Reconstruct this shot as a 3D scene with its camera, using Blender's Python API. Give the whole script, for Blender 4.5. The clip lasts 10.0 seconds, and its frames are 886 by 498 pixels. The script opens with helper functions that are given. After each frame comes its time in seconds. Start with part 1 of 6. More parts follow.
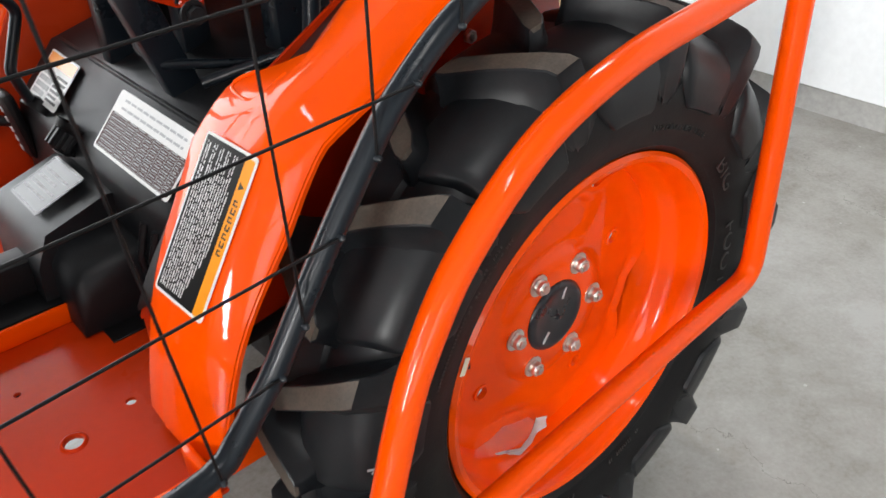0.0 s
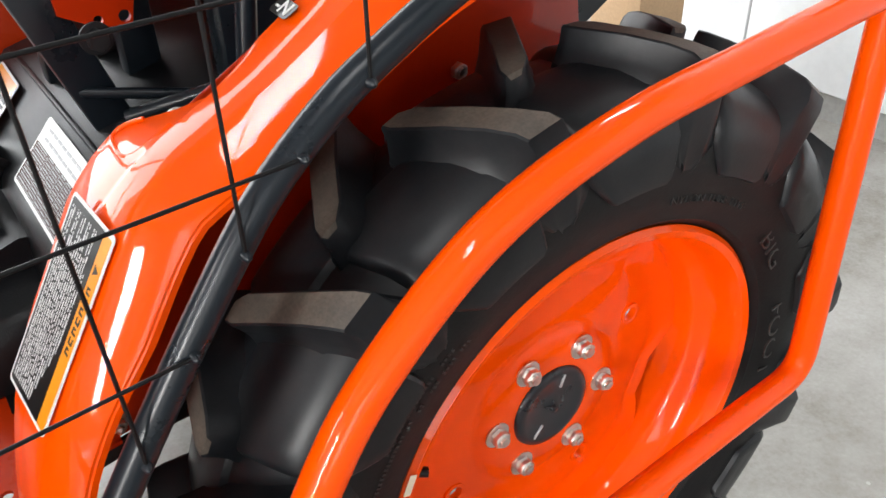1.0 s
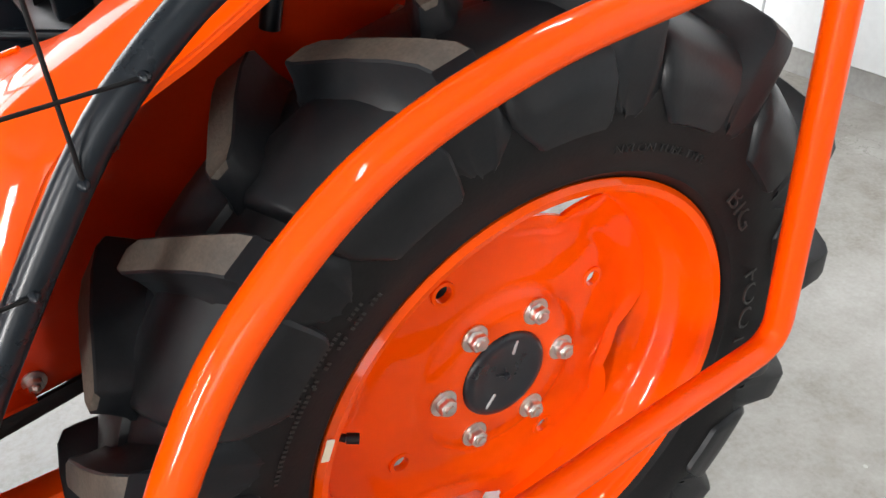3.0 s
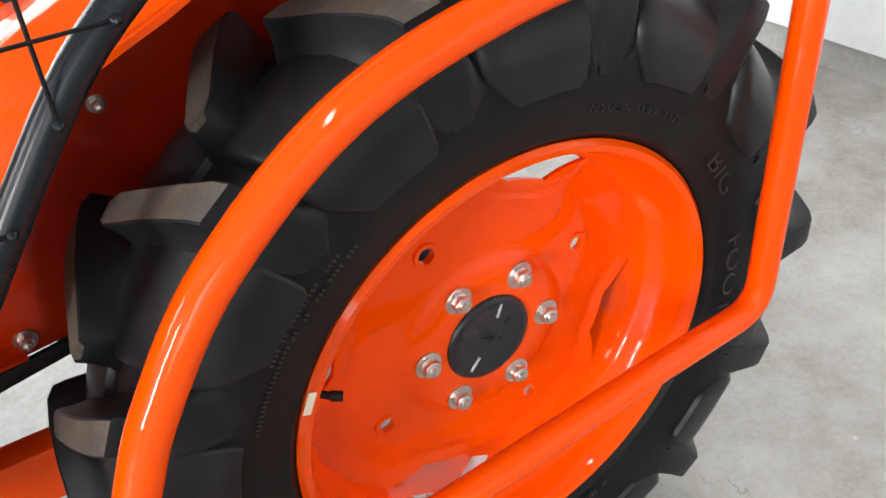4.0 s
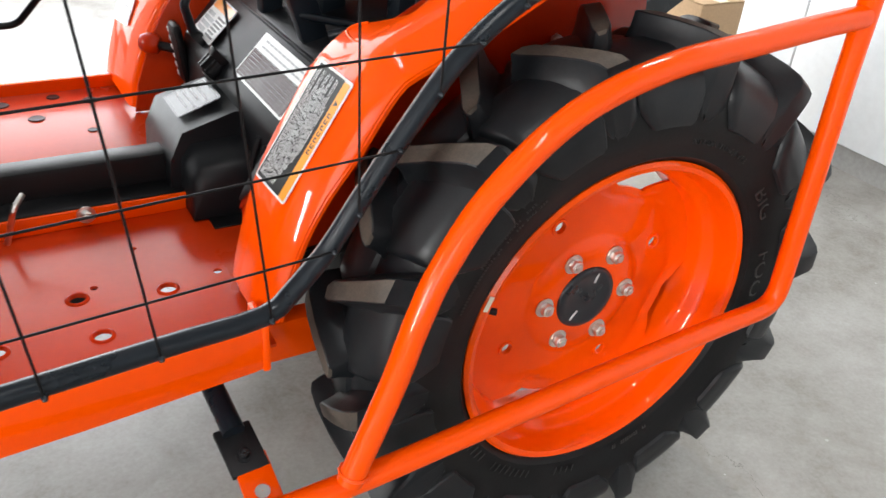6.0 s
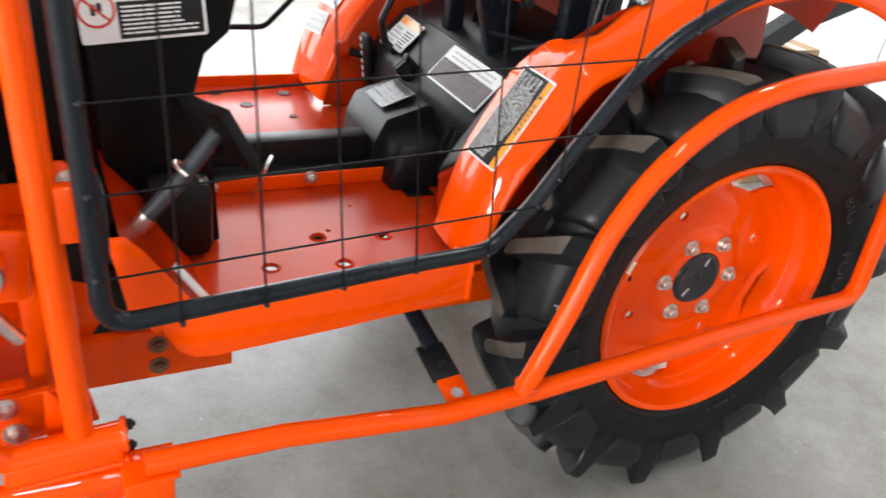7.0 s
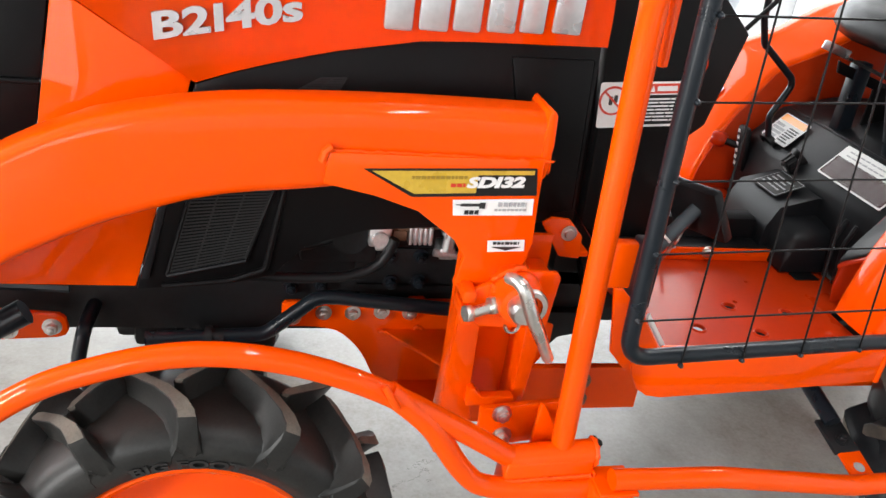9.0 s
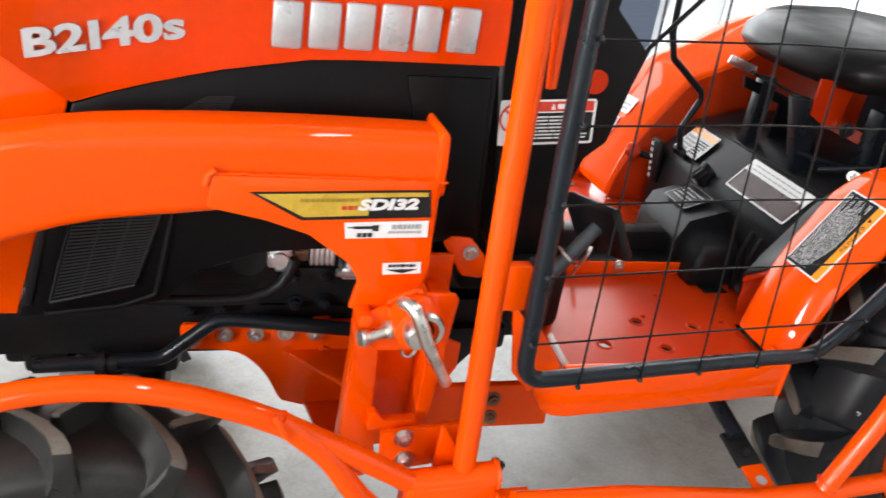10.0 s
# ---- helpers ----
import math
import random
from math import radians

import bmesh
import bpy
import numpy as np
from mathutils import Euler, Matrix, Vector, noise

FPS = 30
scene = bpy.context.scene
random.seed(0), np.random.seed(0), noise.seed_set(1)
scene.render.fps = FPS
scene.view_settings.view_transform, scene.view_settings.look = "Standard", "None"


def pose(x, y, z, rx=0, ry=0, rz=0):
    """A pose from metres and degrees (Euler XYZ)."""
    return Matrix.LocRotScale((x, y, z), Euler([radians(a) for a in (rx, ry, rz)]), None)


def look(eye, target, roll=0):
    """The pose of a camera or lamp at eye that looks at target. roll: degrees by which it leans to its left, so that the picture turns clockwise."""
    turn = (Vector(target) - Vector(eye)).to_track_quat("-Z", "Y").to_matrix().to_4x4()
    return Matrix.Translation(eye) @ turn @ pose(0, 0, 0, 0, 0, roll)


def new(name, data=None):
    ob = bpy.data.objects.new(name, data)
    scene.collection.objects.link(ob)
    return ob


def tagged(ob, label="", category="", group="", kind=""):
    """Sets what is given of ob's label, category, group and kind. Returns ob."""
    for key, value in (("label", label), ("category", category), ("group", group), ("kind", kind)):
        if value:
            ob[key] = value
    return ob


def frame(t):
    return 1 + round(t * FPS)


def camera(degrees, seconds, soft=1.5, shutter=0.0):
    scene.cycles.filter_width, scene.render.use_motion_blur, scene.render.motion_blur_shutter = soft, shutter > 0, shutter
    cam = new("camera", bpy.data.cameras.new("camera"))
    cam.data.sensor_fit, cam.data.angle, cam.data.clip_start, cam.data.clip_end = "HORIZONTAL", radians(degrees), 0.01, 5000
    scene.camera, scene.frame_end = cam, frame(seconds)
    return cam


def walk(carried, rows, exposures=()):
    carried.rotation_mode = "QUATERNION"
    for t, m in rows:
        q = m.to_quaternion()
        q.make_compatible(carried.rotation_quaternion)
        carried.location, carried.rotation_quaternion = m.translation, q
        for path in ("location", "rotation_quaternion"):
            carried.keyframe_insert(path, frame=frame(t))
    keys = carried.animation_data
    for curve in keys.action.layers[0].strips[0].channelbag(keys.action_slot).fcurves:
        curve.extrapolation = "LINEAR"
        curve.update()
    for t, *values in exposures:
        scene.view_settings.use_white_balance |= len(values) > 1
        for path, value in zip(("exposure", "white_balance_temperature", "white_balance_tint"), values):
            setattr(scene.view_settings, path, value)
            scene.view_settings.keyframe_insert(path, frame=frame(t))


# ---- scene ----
cam = camera(56.6, 10.0, shutter=0.22)
PATH = [
    (0, (-0.72, -0.576, 1.198), (0.37, 0.675, 0.081), -2.1),
    (0.5, (-0.6, -0.511, 1.174), (0.482, 0.751, 0.063), -1.7),
    (1, (-0.502, -0.499, 1.164), (0.443, 0.867, 0.049), -2.0),
    (1.5, (-0.478, -0.491, 1.137), (0.46, 0.87, 0.011), -1.5),
    (2, (-0.428, -0.501, 1.129), (0.475, 0.883, 0.003), -2.3),
    (2.5, (-0.411, -0.516, 1.114), (0.462, 0.878, -0.024), -3.0),
    (4, (-0.404, -0.57, 1.088), (0.438, 0.829, -0.067), -3.7),
    (4.5, (-0.401, -0.595, 1.058), (0.388, 0.76, -0.183), -3.6),
    (5, (-0.464, -0.629, 1.064), (0.316, 0.735, -0.174), -2.1),
    (5.5, (-0.642, -0.694, 1.118), (0.232, 0.664, -0.062), 2.6),
    (5.7, (-0.704, -0.728, 1.16), (0.209, 0.669, 0.057), 4.6),
    (6.8, (-1.04, -0.939, 1.222), (-0.139, 0.545, 0.23), 6.4),
    (7, (-1.123, -0.959, 1.232), (-0.26, 0.557, 0.253), 7.9),
    (7.2, (-1.226, -0.97, 1.245), (-0.382, 0.569, 0.286), 7.9),
    (7.5, (-1.364, -0.964, 1.257), (-0.596, 0.632, 0.327), 6.5),
    (8, (-1.483, -0.954, 1.265), (-0.898, 0.724, 0.349), 8.1),
    (8.5, (-1.538, -0.972, 1.26), (-1.03, 0.741, 0.361), 8.2),
    (9, (-1.571, -1.0, 1.263), (-1.121, 0.734, 0.373), 8.1),
    (9.5, (-1.562, -1.002, 1.267), (-1.146, 0.741, 0.379), 7.9),
    (10, (-1.496, -0.982, 1.288), (-0.922, 0.726, 0.419), 9.3),
]
walk(cam, [(t, look(eye, target, roll)) for t, eye, target, roll in PATH], exposures=[(0, -0.3), (0.5, -0.25), (1.2, -0.05), (4.0, 0.0), (5.0, 0.05), (5.7, -0.12), (6.8, -0.22), (7.2, -0.12), (7.6, 0.02), (8.0, 0.06), (8.5, -0.04), (9.3, -0.16), (10, -0.16)])

# ---- world and light ----
world = bpy.data.worlds.new("world")
scene.world = world
world.use_nodes = True
wn = world.node_tree.nodes
wl = world.node_tree.links
sky = wn.new("ShaderNodeTexSky")
sky.sky_type = "NISHITA"
sky.sun_disc = False
sky.sun_elevation = radians(50)
sky.sun_rotation = radians(250)
wl.new(sky.outputs[0], wn["Background"].inputs[0])
wn["Background"].inputs[1].default_value = 0.15


def area_lamp(name, eye, target, sx, sy, power, color=(1, 1, 1)):
    d = bpy.data.lights.new(name, "AREA")
    d.shape, d.size, d.size_y, d.energy, d.color = "RECTANGLE", sx, sy, power, color
    ob = new(name, d)
    ob.matrix_world = look(eye, target)
    return ob


# daylight through the open doorways (front, corner and side) and two added overhead fill lamps
area_lamp("daylight_front", (-3.9, -4.85, 1.5), (-0.6, 0, 0.9), 1.5, 2.4, 60, (1.0, 0.98, 0.95))
area_lamp("daylight_corner", (-5.5, -2.5, 1.45), (-0.6, 0, 0.8), 0.5, 1.7, 265, (1.0, 0.99, 0.97))
area_lamp("daylight_side", (-5.75, 1.0, 2.0), (-0.6, 0, 0.8), 1.1, 2.0, 195, (1.0, 0.99, 0.97))
area_lamp("daylight_back", (-0.6, 3.75, 1.6), (-0.6, 0.6, 0.6), 4.0, 2.6, 250, (0.97, 0.99, 1.0))
# overhead fill added to brighten floor and wall; there are no fittings
for lx, ly, power in ((-1.0, -1.3, 26), (1.2, 1.05, 40)):
    area_lamp("ceiling_fill", (lx, ly, 3.12), (lx, ly, 0), 0.16, 1.3, power)

# ---- materials ----
def mat_new(name):
    m = bpy.data.materials.new(name)
    m.use_nodes = True
    nt = m.node_tree
    return m, nt, nt.nodes["Principled BSDF"]


def surface(name, color, rough=0.5, metal=0.0, var=0.12, scale=9.0, fine=120.0, bump=0.0, coat=0.0, dirt=None, dirt_amount=0.0, rough_var=0.15, spec=0.5, dirt_scale=3.0, gloss=0.035):
    """A painted or moulded surface with variation at two scales, optional dirt and relief."""
    m, nt, p = mat_new(name)
    n, l = nt.nodes, nt.links
    tc = n.new("ShaderNodeTexCoord")
    big = n.new("ShaderNodeTexNoise")
    big.inputs["Scale"].default_value, big.inputs["Detail"].default_value = scale, 5
    sml = n.new("ShaderNodeTexNoise")
    sml.inputs["Scale"].default_value, sml.inputs["Detail"].default_value = fine, 3
    for t in (big, sml):
        l.new(tc.outputs["Object"], t.inputs["Vector"])
    mixn = n.new("ShaderNodeMath")
    mixn.operation = "ADD"
    l.new(big.outputs[0], mixn.inputs[0])
    l.new(sml.outputs[0], mixn.inputs[1])
    ramp = n.new("ShaderNodeMapRange")
    ramp.inputs["From Min"].default_value, ramp.inputs["From Max"].default_value = 0.6, 1.4
    ramp.inputs["To Min"].default_value, ramp.inputs["To Max"].default_value = 1 - var, 1 + var
    l.new(mixn.outputs[0], ramp.inputs[0])
    mul = n.new("ShaderNodeVectorMath")
    mul.operation = "SCALE"
    mul.inputs[0].default_value = color
    l.new(ramp.outputs[0], mul.inputs["Scale"])
    out = mul.outputs[0]
    if dirt:
        dn = n.new("ShaderNodeTexNoise")
        dn.inputs["Scale"].default_value, dn.inputs["Detail"].default_value, dn.inputs["Roughness"].default_value = dirt_scale, 8, 0.65
        l.new(tc.outputs["Object"], dn.inputs["Vector"])
        dr = n.new("ShaderNodeMapRange")
        dr.inputs["From Min"].default_value, dr.inputs["From Max"].default_value = 0.48, 0.75
        dr.inputs["To Max"].default_value = dirt_amount
        l.new(dn.outputs[0], dr.inputs[0])
        mx = n.new("ShaderNodeMix")
        mx.data_type = "RGBA"
        l.new(dr.outputs[0], mx.inputs["Factor"])
        l.new(out, mx.inputs["A"])
        mx.inputs["B"].default_value = (*dirt, 1)
        out = mx.outputs["Result"]
    l.new(out, p.inputs["Base Color"])
    rr = n.new("ShaderNodeMapRange")
    rr.inputs["From Min"].default_value, rr.inputs["From Max"].default_value = 0.3, 0.7
    rr.inputs["To Min"].default_value, rr.inputs["To Max"].default_value = max(0.02, rough * (1 - rough_var)), min(1, rough * (1 + rough_var))
    l.new(big.outputs[0], rr.inputs[0])
    l.new(rr.outputs[0], p.inputs["Roughness"])
    p.inputs["Metallic"].default_value = metal
    p.inputs["Coat Weight"].default_value = coat
    p.inputs["Coat Roughness"].default_value = gloss
    p.inputs["Specular IOR Level"].default_value = spec
    if bump:
        b = n.new("ShaderNodeBump")
        b.inputs["Strength"].default_value, b.inputs["Distance"].default_value = bump, 0.002
        l.new(sml.outputs[0], b.inputs["Height"])
        l.new(b.outputs[0], p.inputs["Normal"])
    return m


ORANGE = (0.90, 0.078, 0.0)
M = {}
M["orange"] = surface("orange_paint", ORANGE, 0.34, var=0.03, scale=4, spec=0.02, bump=0.010, fine=60, coat=0.50)
M["orange_weld"] = surface("orange_weld", ORANGE, 0.35, var=0.06, spec=0.25, bump=0.5, fine=160)
# platform paint; the right fender's inner side borrows it as shaded orange
M["orange_platform"] = surface("platform_and_shaded_fender_orange", (0.54, 0.034, 0.002), 0.3, var=0.05, scale=5, spec=0.06, bump=0.03, fine=90, coat=0.24, dirt=(0.42, 0.12, 0.07), dirt_amount=0.2, gloss=0.15)
# for red parts, and fender orange with wheel-well shade put into its colour
M["red_orange"] = surface("red_and_shaded_orange", (0.42, 0.022, 0.001), 0.34, var=0.05, spec=0.1, coat=0.3)
M["rubber"] = surface("tyre_rubber", (0.0070, 0.0070, 0.0075), 0.46, spec=0.17, var=0.35, scale=14, fine=220, bump=0.1, dirt=(0.028, 0.026, 0.024), dirt_amount=0.25, dirt_scale=9)
M["rubber_tread"] = surface("tread_rubber", (0.0088, 0.0102, 0.0122), 0.38, spec=0.23, var=0.25, scale=10, fine=220, bump=0.06, dirt=(0.045, 0.043, 0.042), dirt_amount=0.3, dirt_scale=8)
M["rubber_lug"] = surface("tyre_lug_face", (0.078, 0.062, 0.048), 0.7, var=0.35, scale=25, fine=300, bump=0.25, dirt=(0.03, 0.027, 0.024), dirt_amount=0.8, dirt_scale=18)
M["rubber_lug_dusty"] = surface("dusty_tyre_lug_face", (0.125, 0.112, 0.092), 0.75, var=0.3, scale=25, fine=300, bump=0.25, dirt=(0.04, 0.036, 0.03), dirt_amount=0.6, dirt_scale=18)
M["rubber_dusty"] = surface("dusty_tyre_rubber", (0.0155, 0.0155, 0.0148), 0.44, spec=0.32, var=0.35, scale=14, fine=220, bump=0.12, dirt=(0.05, 0.044, 0.038), dirt_amount=0.35, dirt_scale=7)
M["rubber_text"] = surface("tyre_raised_letters", (0.017, 0.0165, 0.0165), 0.42, var=0.2)
M["black"] = surface("black_plastic", (0.006, 0.006, 0.0068), 0.42, spec=0.22, var=0.2, scale=12, fine=400, bump=0.12)
M["vinyl"] = surface("black_seat_vinyl", (0.006, 0.006, 0.0065), 0.36, spec=0.16, var=0.2, scale=14, fine=300, bump=0.15)
M["black_panel"] = surface("black_painted_panel", (0.0042, 0.004, 0.0043), 0.36, spec=0.14, var=0.2, scale=6, bump=0.03)
M["grey_plastic"] = surface("dark_grey_plastic", (0.0075, 0.0082, 0.0096), 0.4, spec=0.24, var=0.18, scale=12, fine=500, bump=0.2, dirt=(0.045, 0.045, 0.045), dirt_amount=0.12)
M["black_tube"] = surface("blue_black_tube_paint", (0.0068, 0.0100, 0.0140), 0.3, var=0.2, scale=20, fine=200, bump=0.06, spec=0.32)
M["hub_paint"] = surface("blue_grey_hub_paint", (0.0150, 0.0175, 0.0215), 0.3, var=0.2, scale=25, spec=0.4, bump=0.05)
M["steel_grey"] = surface("grey_painted_steel", (0.030, 0.036, 0.042), 0.34, var=0.2, scale=25, spec=0.4, bump=0.05)
M["black_iron"] = surface("black_cast_iron", (0.0075, 0.008, 0.0092), 0.5, spec=0.3, var=0.3, scale=16, bump=0.35, fine=90)
M["wire"] = surface("black_wire", (0.004, 0.004, 0.0045), 0.45, var=0.2, spec=0.2)
M["zinc"] = surface("zinc_plated_steel", (0.76, 0.75, 0.72), 0.30, metal=1.0, var=0.15, scale=40, dirt=(0.35, 0.30, 0.2), dirt_amount=0.5, dirt_scale=30)
M["rust"] = surface("rusted_steel", (0.22, 0.13, 0.08), 0.6, metal=0.5, var=0.3, scale=40, bump=0.3)
M["alu"] = surface("cast_aluminium", (0.74, 0.74, 0.74), 0.42, metal=1.0, var=0.2, scale=30, bump=0.3)
M["cast_grey"] = surface("grey_cast_metal", (0.16, 0.17, 0.175), 0.45, var=0.2, scale=30, bump=0.2, spec=0.4)
M["silver"] = surface("silver_letter_paint", (0.55, 0.56, 0.57), 0.3, metal=0.6, var=0.08, scale=30)
M["white_label"] = surface("white_label", (0.74, 0.74, 0.73), 0.35, var=0.05, spec=0.2, coat=0.1)
M["black_label"] = surface("black_label", (0.008, 0.008, 0.008), 0.3, var=0.1, spec=0.25, coat=0.35)
M["text_white"] = surface("white_print", (0.7, 0.7, 0.7), 0.4, var=0.05)
M["text_black"] = surface("black_print", (0.02, 0.02, 0.02), 0.4, var=0.05)
M["text_grey"] = surface("grey_print", (0.35, 0.36, 0.37), 0.4, var=0.05)
M["yellow_label"] = surface("gold_yellow_label", (0.52, 0.34, 0.035), 0.28, var=0.12, scale=18, coat=0.3)
M["amber_label"] = surface("amber_label_band", (0.85, 0.30, 0.01), 0.3, var=0.05, coat=0.3)
M["gold_print"] = surface("dark_gold_print", (0.30, 0.19, 0.02), 0.35, var=0.05)
M["red_label"] = surface("red_label", (0.55, 0.04, 0.02), 0.35, var=0.05)
M["maroon_label"] = surface("maroon_label_table", (0.045, 0.010, 0.009), 0.4, var=0.15, spec=0.12)
M["film"] = surface("clear_film_scrap", (0.75, 0.75, 0.75), 0.15, var=0.1)
M["cream"] = surface("cream_paper_tape", (0.78, 0.68, 0.5), 0.6, var=0.1)
M["cardboard"] = surface("brown_cardboard", (0.42, 0.28, 0.16), 0.85, var=0.15, bump=0.1)
M["wall"] = surface("white_wall_paint", (0.79, 0.81, 0.825), 0.55, var=0.05, scale=2.5, fine=40, bump=0.12, dirt=(0.5, 0.5, 0.48), dirt_amount=0.15)
M["plinth"] = surface("grey_cement_plinth", (0.36, 0.355, 0.34), 0.8, var=0.18, scale=6, bump=0.4, fine=60)
# kept grey so that the unseen ceiling bounces little light
M["ceiling"] = surface("grey_ceiling", (0.30, 0.30, 0.30), 0.8, var=0.03)
M["grate"] = surface("black_perforated_metal", (0.013, 0.0135, 0.0145), 0.45, var=0.15, scale=30)


def concrete():
    m, nt, p = mat_new("polished_concrete")
    n, l = nt.nodes, nt.links
    tc = n.new("ShaderNodeTexCoord")
    a, b, c = (n.new("ShaderNodeTexNoise") for _ in range(3))
    for t, s, d in ((a, 1.6, 8), (b, 9.0, 6), (c, 110.0, 4)):
        t.inputs["Scale"].default_value, t.inputs["Detail"].default_value = s, d
        t.inputs["Roughness"].default_value = 0.6
        l.new(tc.outputs["Object"], t.inputs["Vector"])
    s1 = n.new("ShaderNodeMath")
    s1.operation = "MULTIPLY_ADD"
    l.new(b.outputs[0], s1.inputs[0])
    s1.inputs[1].default_value = 0.6
    l.new(a.outputs[0], s1.inputs[2])
    s2 = n.new("ShaderNodeMath")
    s2.operation = "MULTIPLY_ADD"
    l.new(c.outputs[0], s2.inputs[0])
    s2.inputs[1].default_value = 0.35
    l.new(s1.outputs[0], s2.inputs[2])
    r = n.new("ShaderNodeValToRGB")
    e = r.color_ramp.elements
    e[0].position, e[0].color = 0.0, (0.150, 0.134, 0.112, 1)
    e[1].position, e[1].color = 1.0, (0.345, 0.338, 0.318, 1)
    mid = r.color_ramp.elements.new(0.5)
    mid.color = (0.266, 0.254, 0.231, 1)
    fr = n.new("ShaderNodeMapRange")
    fr.inputs["From Min"].default_value, fr.inputs["From Max"].default_value = 0.72, 1.22
    l.new(s2.outputs[0], fr.inputs[0])
    l.new(fr.outputs[0], r.inputs[0])
    # hairline cracks
    v = n.new("ShaderNodeTexVoronoi")
    v.feature = "DISTANCE_TO_EDGE"
    v.inputs["Scale"].default_value = 0.55
    wob = n.new("ShaderNodeMix")
    wob.data_type = "VECTOR"
    wob.inputs["Factor"].default_value = 0.16
    l.new(tc.outputs["Object"], wob.inputs["A"])
    l.new(b.outputs[1], wob.inputs["B"])
    l.new(wob.outputs["Result"], v.inputs["Vector"])
    lt = n.new("ShaderNodeMath")
    lt.operation = "LESS_THAN"
    lt.inputs[1].default_value = 0.0004
    l.new(v.outputs[0], lt.inputs[0])
    mx = n.new("ShaderNodeMix")
    mx.data_type = "RGBA"
    l.new(lt.outputs[0], mx.inputs["Factor"])
    l.new(r.outputs[0], mx.inputs["A"])
    mx.inputs["B"].default_value = (0.155, 0.145, 0.13, 1)
    # darker worn stains and small pale flecks
    st = n.new("ShaderNodeTexNoise")
    st.inputs["Scale"].default_value, st.inputs["Detail"].default_value, st.inputs["Roughness"].default_value, st.inputs["Distortion"].default_value = 4.2, 9, 0.62, 0.8
    l.new(tc.outputs["Object"], st.inputs["Vector"])
    sr = n.new("ShaderNodeMapRange")
    sr.inputs["From Min"].default_value, sr.inputs["From Max"].default_value, sr.inputs["To Max"].default_value = 0.57, 0.72, 0.45
    l.new(st.outputs[0], sr.inputs[0])
    ms = n.new("ShaderNodeMix")
    ms.data_type = "RGBA"
    l.new(sr.outputs[0], ms.inputs["Factor"])
    l.new(mx.outputs["Result"], ms.inputs["A"])
    ms.inputs["B"].default_value = (0.175, 0.158, 0.13, 1)
    fv = n.new("ShaderNodeTexVoronoi")
    fv.inputs["Scale"].default_value = 9.0
    l.new(tc.outputs["Object"], fv.inputs["Vector"])
    fl = n.new("ShaderNodeMath")
    fl.operation = "LESS_THAN"
    fl.inputs[1].default_value = 0.035
    l.new(fv.outputs["Distance"], fl.inputs[0])
    mf = n.new("ShaderNodeMix")
    mf.data_type = "RGBA"
    l.new(fl.outputs[0], mf.inputs["Factor"])
    l.new(ms.outputs["Result"], mf.inputs["A"])
    mf.inputs["B"].default_value = (0.40, 0.39, 0.37, 1)
    l.new(mf.outputs["Result"], p.inputs["Base Color"])
    rr = n.new("ShaderNodeMapRange")
    rr.inputs["To Min"].default_value, rr.inputs["To Max"].default_value = 0.26, 0.5
    l.new(a.outputs[0], rr.inputs[0])
    l.new(rr.outputs[0], p.inputs["Roughness"])
    bp = n.new("ShaderNodeBump")
    bp.inputs["Strength"].default_value, bp.inputs["Distance"].default_value = 0.12, 0.002
    l.new(c.outputs[0], bp.inputs["Height"])
    l.new(bp.outputs[0], p.inputs["Normal"])
    return m


M["concrete"] = concrete()

# ---- mesh helpers ----
def finish(bm, name, material, angle=38):
    me = bpy.data.meshes.new(name)
    bmesh.ops.recalc_face_normals(bm, faces=bm.faces)
    bm.to_mesh(me)
    bm.free()
    for mt in material if isinstance(material, (list, tuple)) else [material]:
        me.materials.append(M[mt])
    me.polygons.foreach_set("use_smooth", [True] * len(me.polygons))
    me.set_sharp_from_angle(angle=radians(angle))
    return me


def part(name, bm, material, parent=None, label="", angle=38):
    me = bm if isinstance(bm, bpy.types.Mesh) else finish(bm, name, material, angle)
    ob = new(name, me)
    if parent:
        ob.parent = parent
    if label:
        ob["label"] = label
    return ob


def thing(name, label, category, at=(0, 0, 0), group=""):
    ob = new(name)
    ob.empty_display_size = 0.1
    ob.location = at
    return tagged(ob, label, category, group)


def structure(name, bm, material, label, category):
    return tagged(part(name, bm, material), label, category, kind="structure")


def join(*bms):
    out = bmesh.new()
    for b in bms:
        me = bpy.data.meshes.new("tmp")
        b.to_mesh(me)
        b.free()
        out.from_mesh(me)
        bpy.data.meshes.remove(me)
    return out


def box(x0, x1, y0, y1, z0, z1, bevel=0.0, seg=2):
    bm = bmesh.new()
    bmesh.ops.create_cube(bm, size=1)
    for v in bm.verts:
        v.co = Vector(((x0 + x1) / 2 + v.co.x * (x1 - x0), (y0 + y1) / 2 + v.co.y * (y1 - y0), (z0 + z1) / 2 + v.co.z * (z1 - z0)))
    if bevel:
        bmesh.ops.bevel(bm, geom=list(bm.edges), offset=bevel, segments=seg, profile=0.5, affect="EDGES")
    return bm


def moved(bm, m):
    bmesh.ops.transform(bm, matrix=m, verts=bm.verts)
    return bm


def mirrored(bm, cy):
    for v in bm.verts:
        v.co.y = 2 * cy - v.co.y
    bmesh.ops.reverse_faces(bm, faces=bm.faces)
    return bm


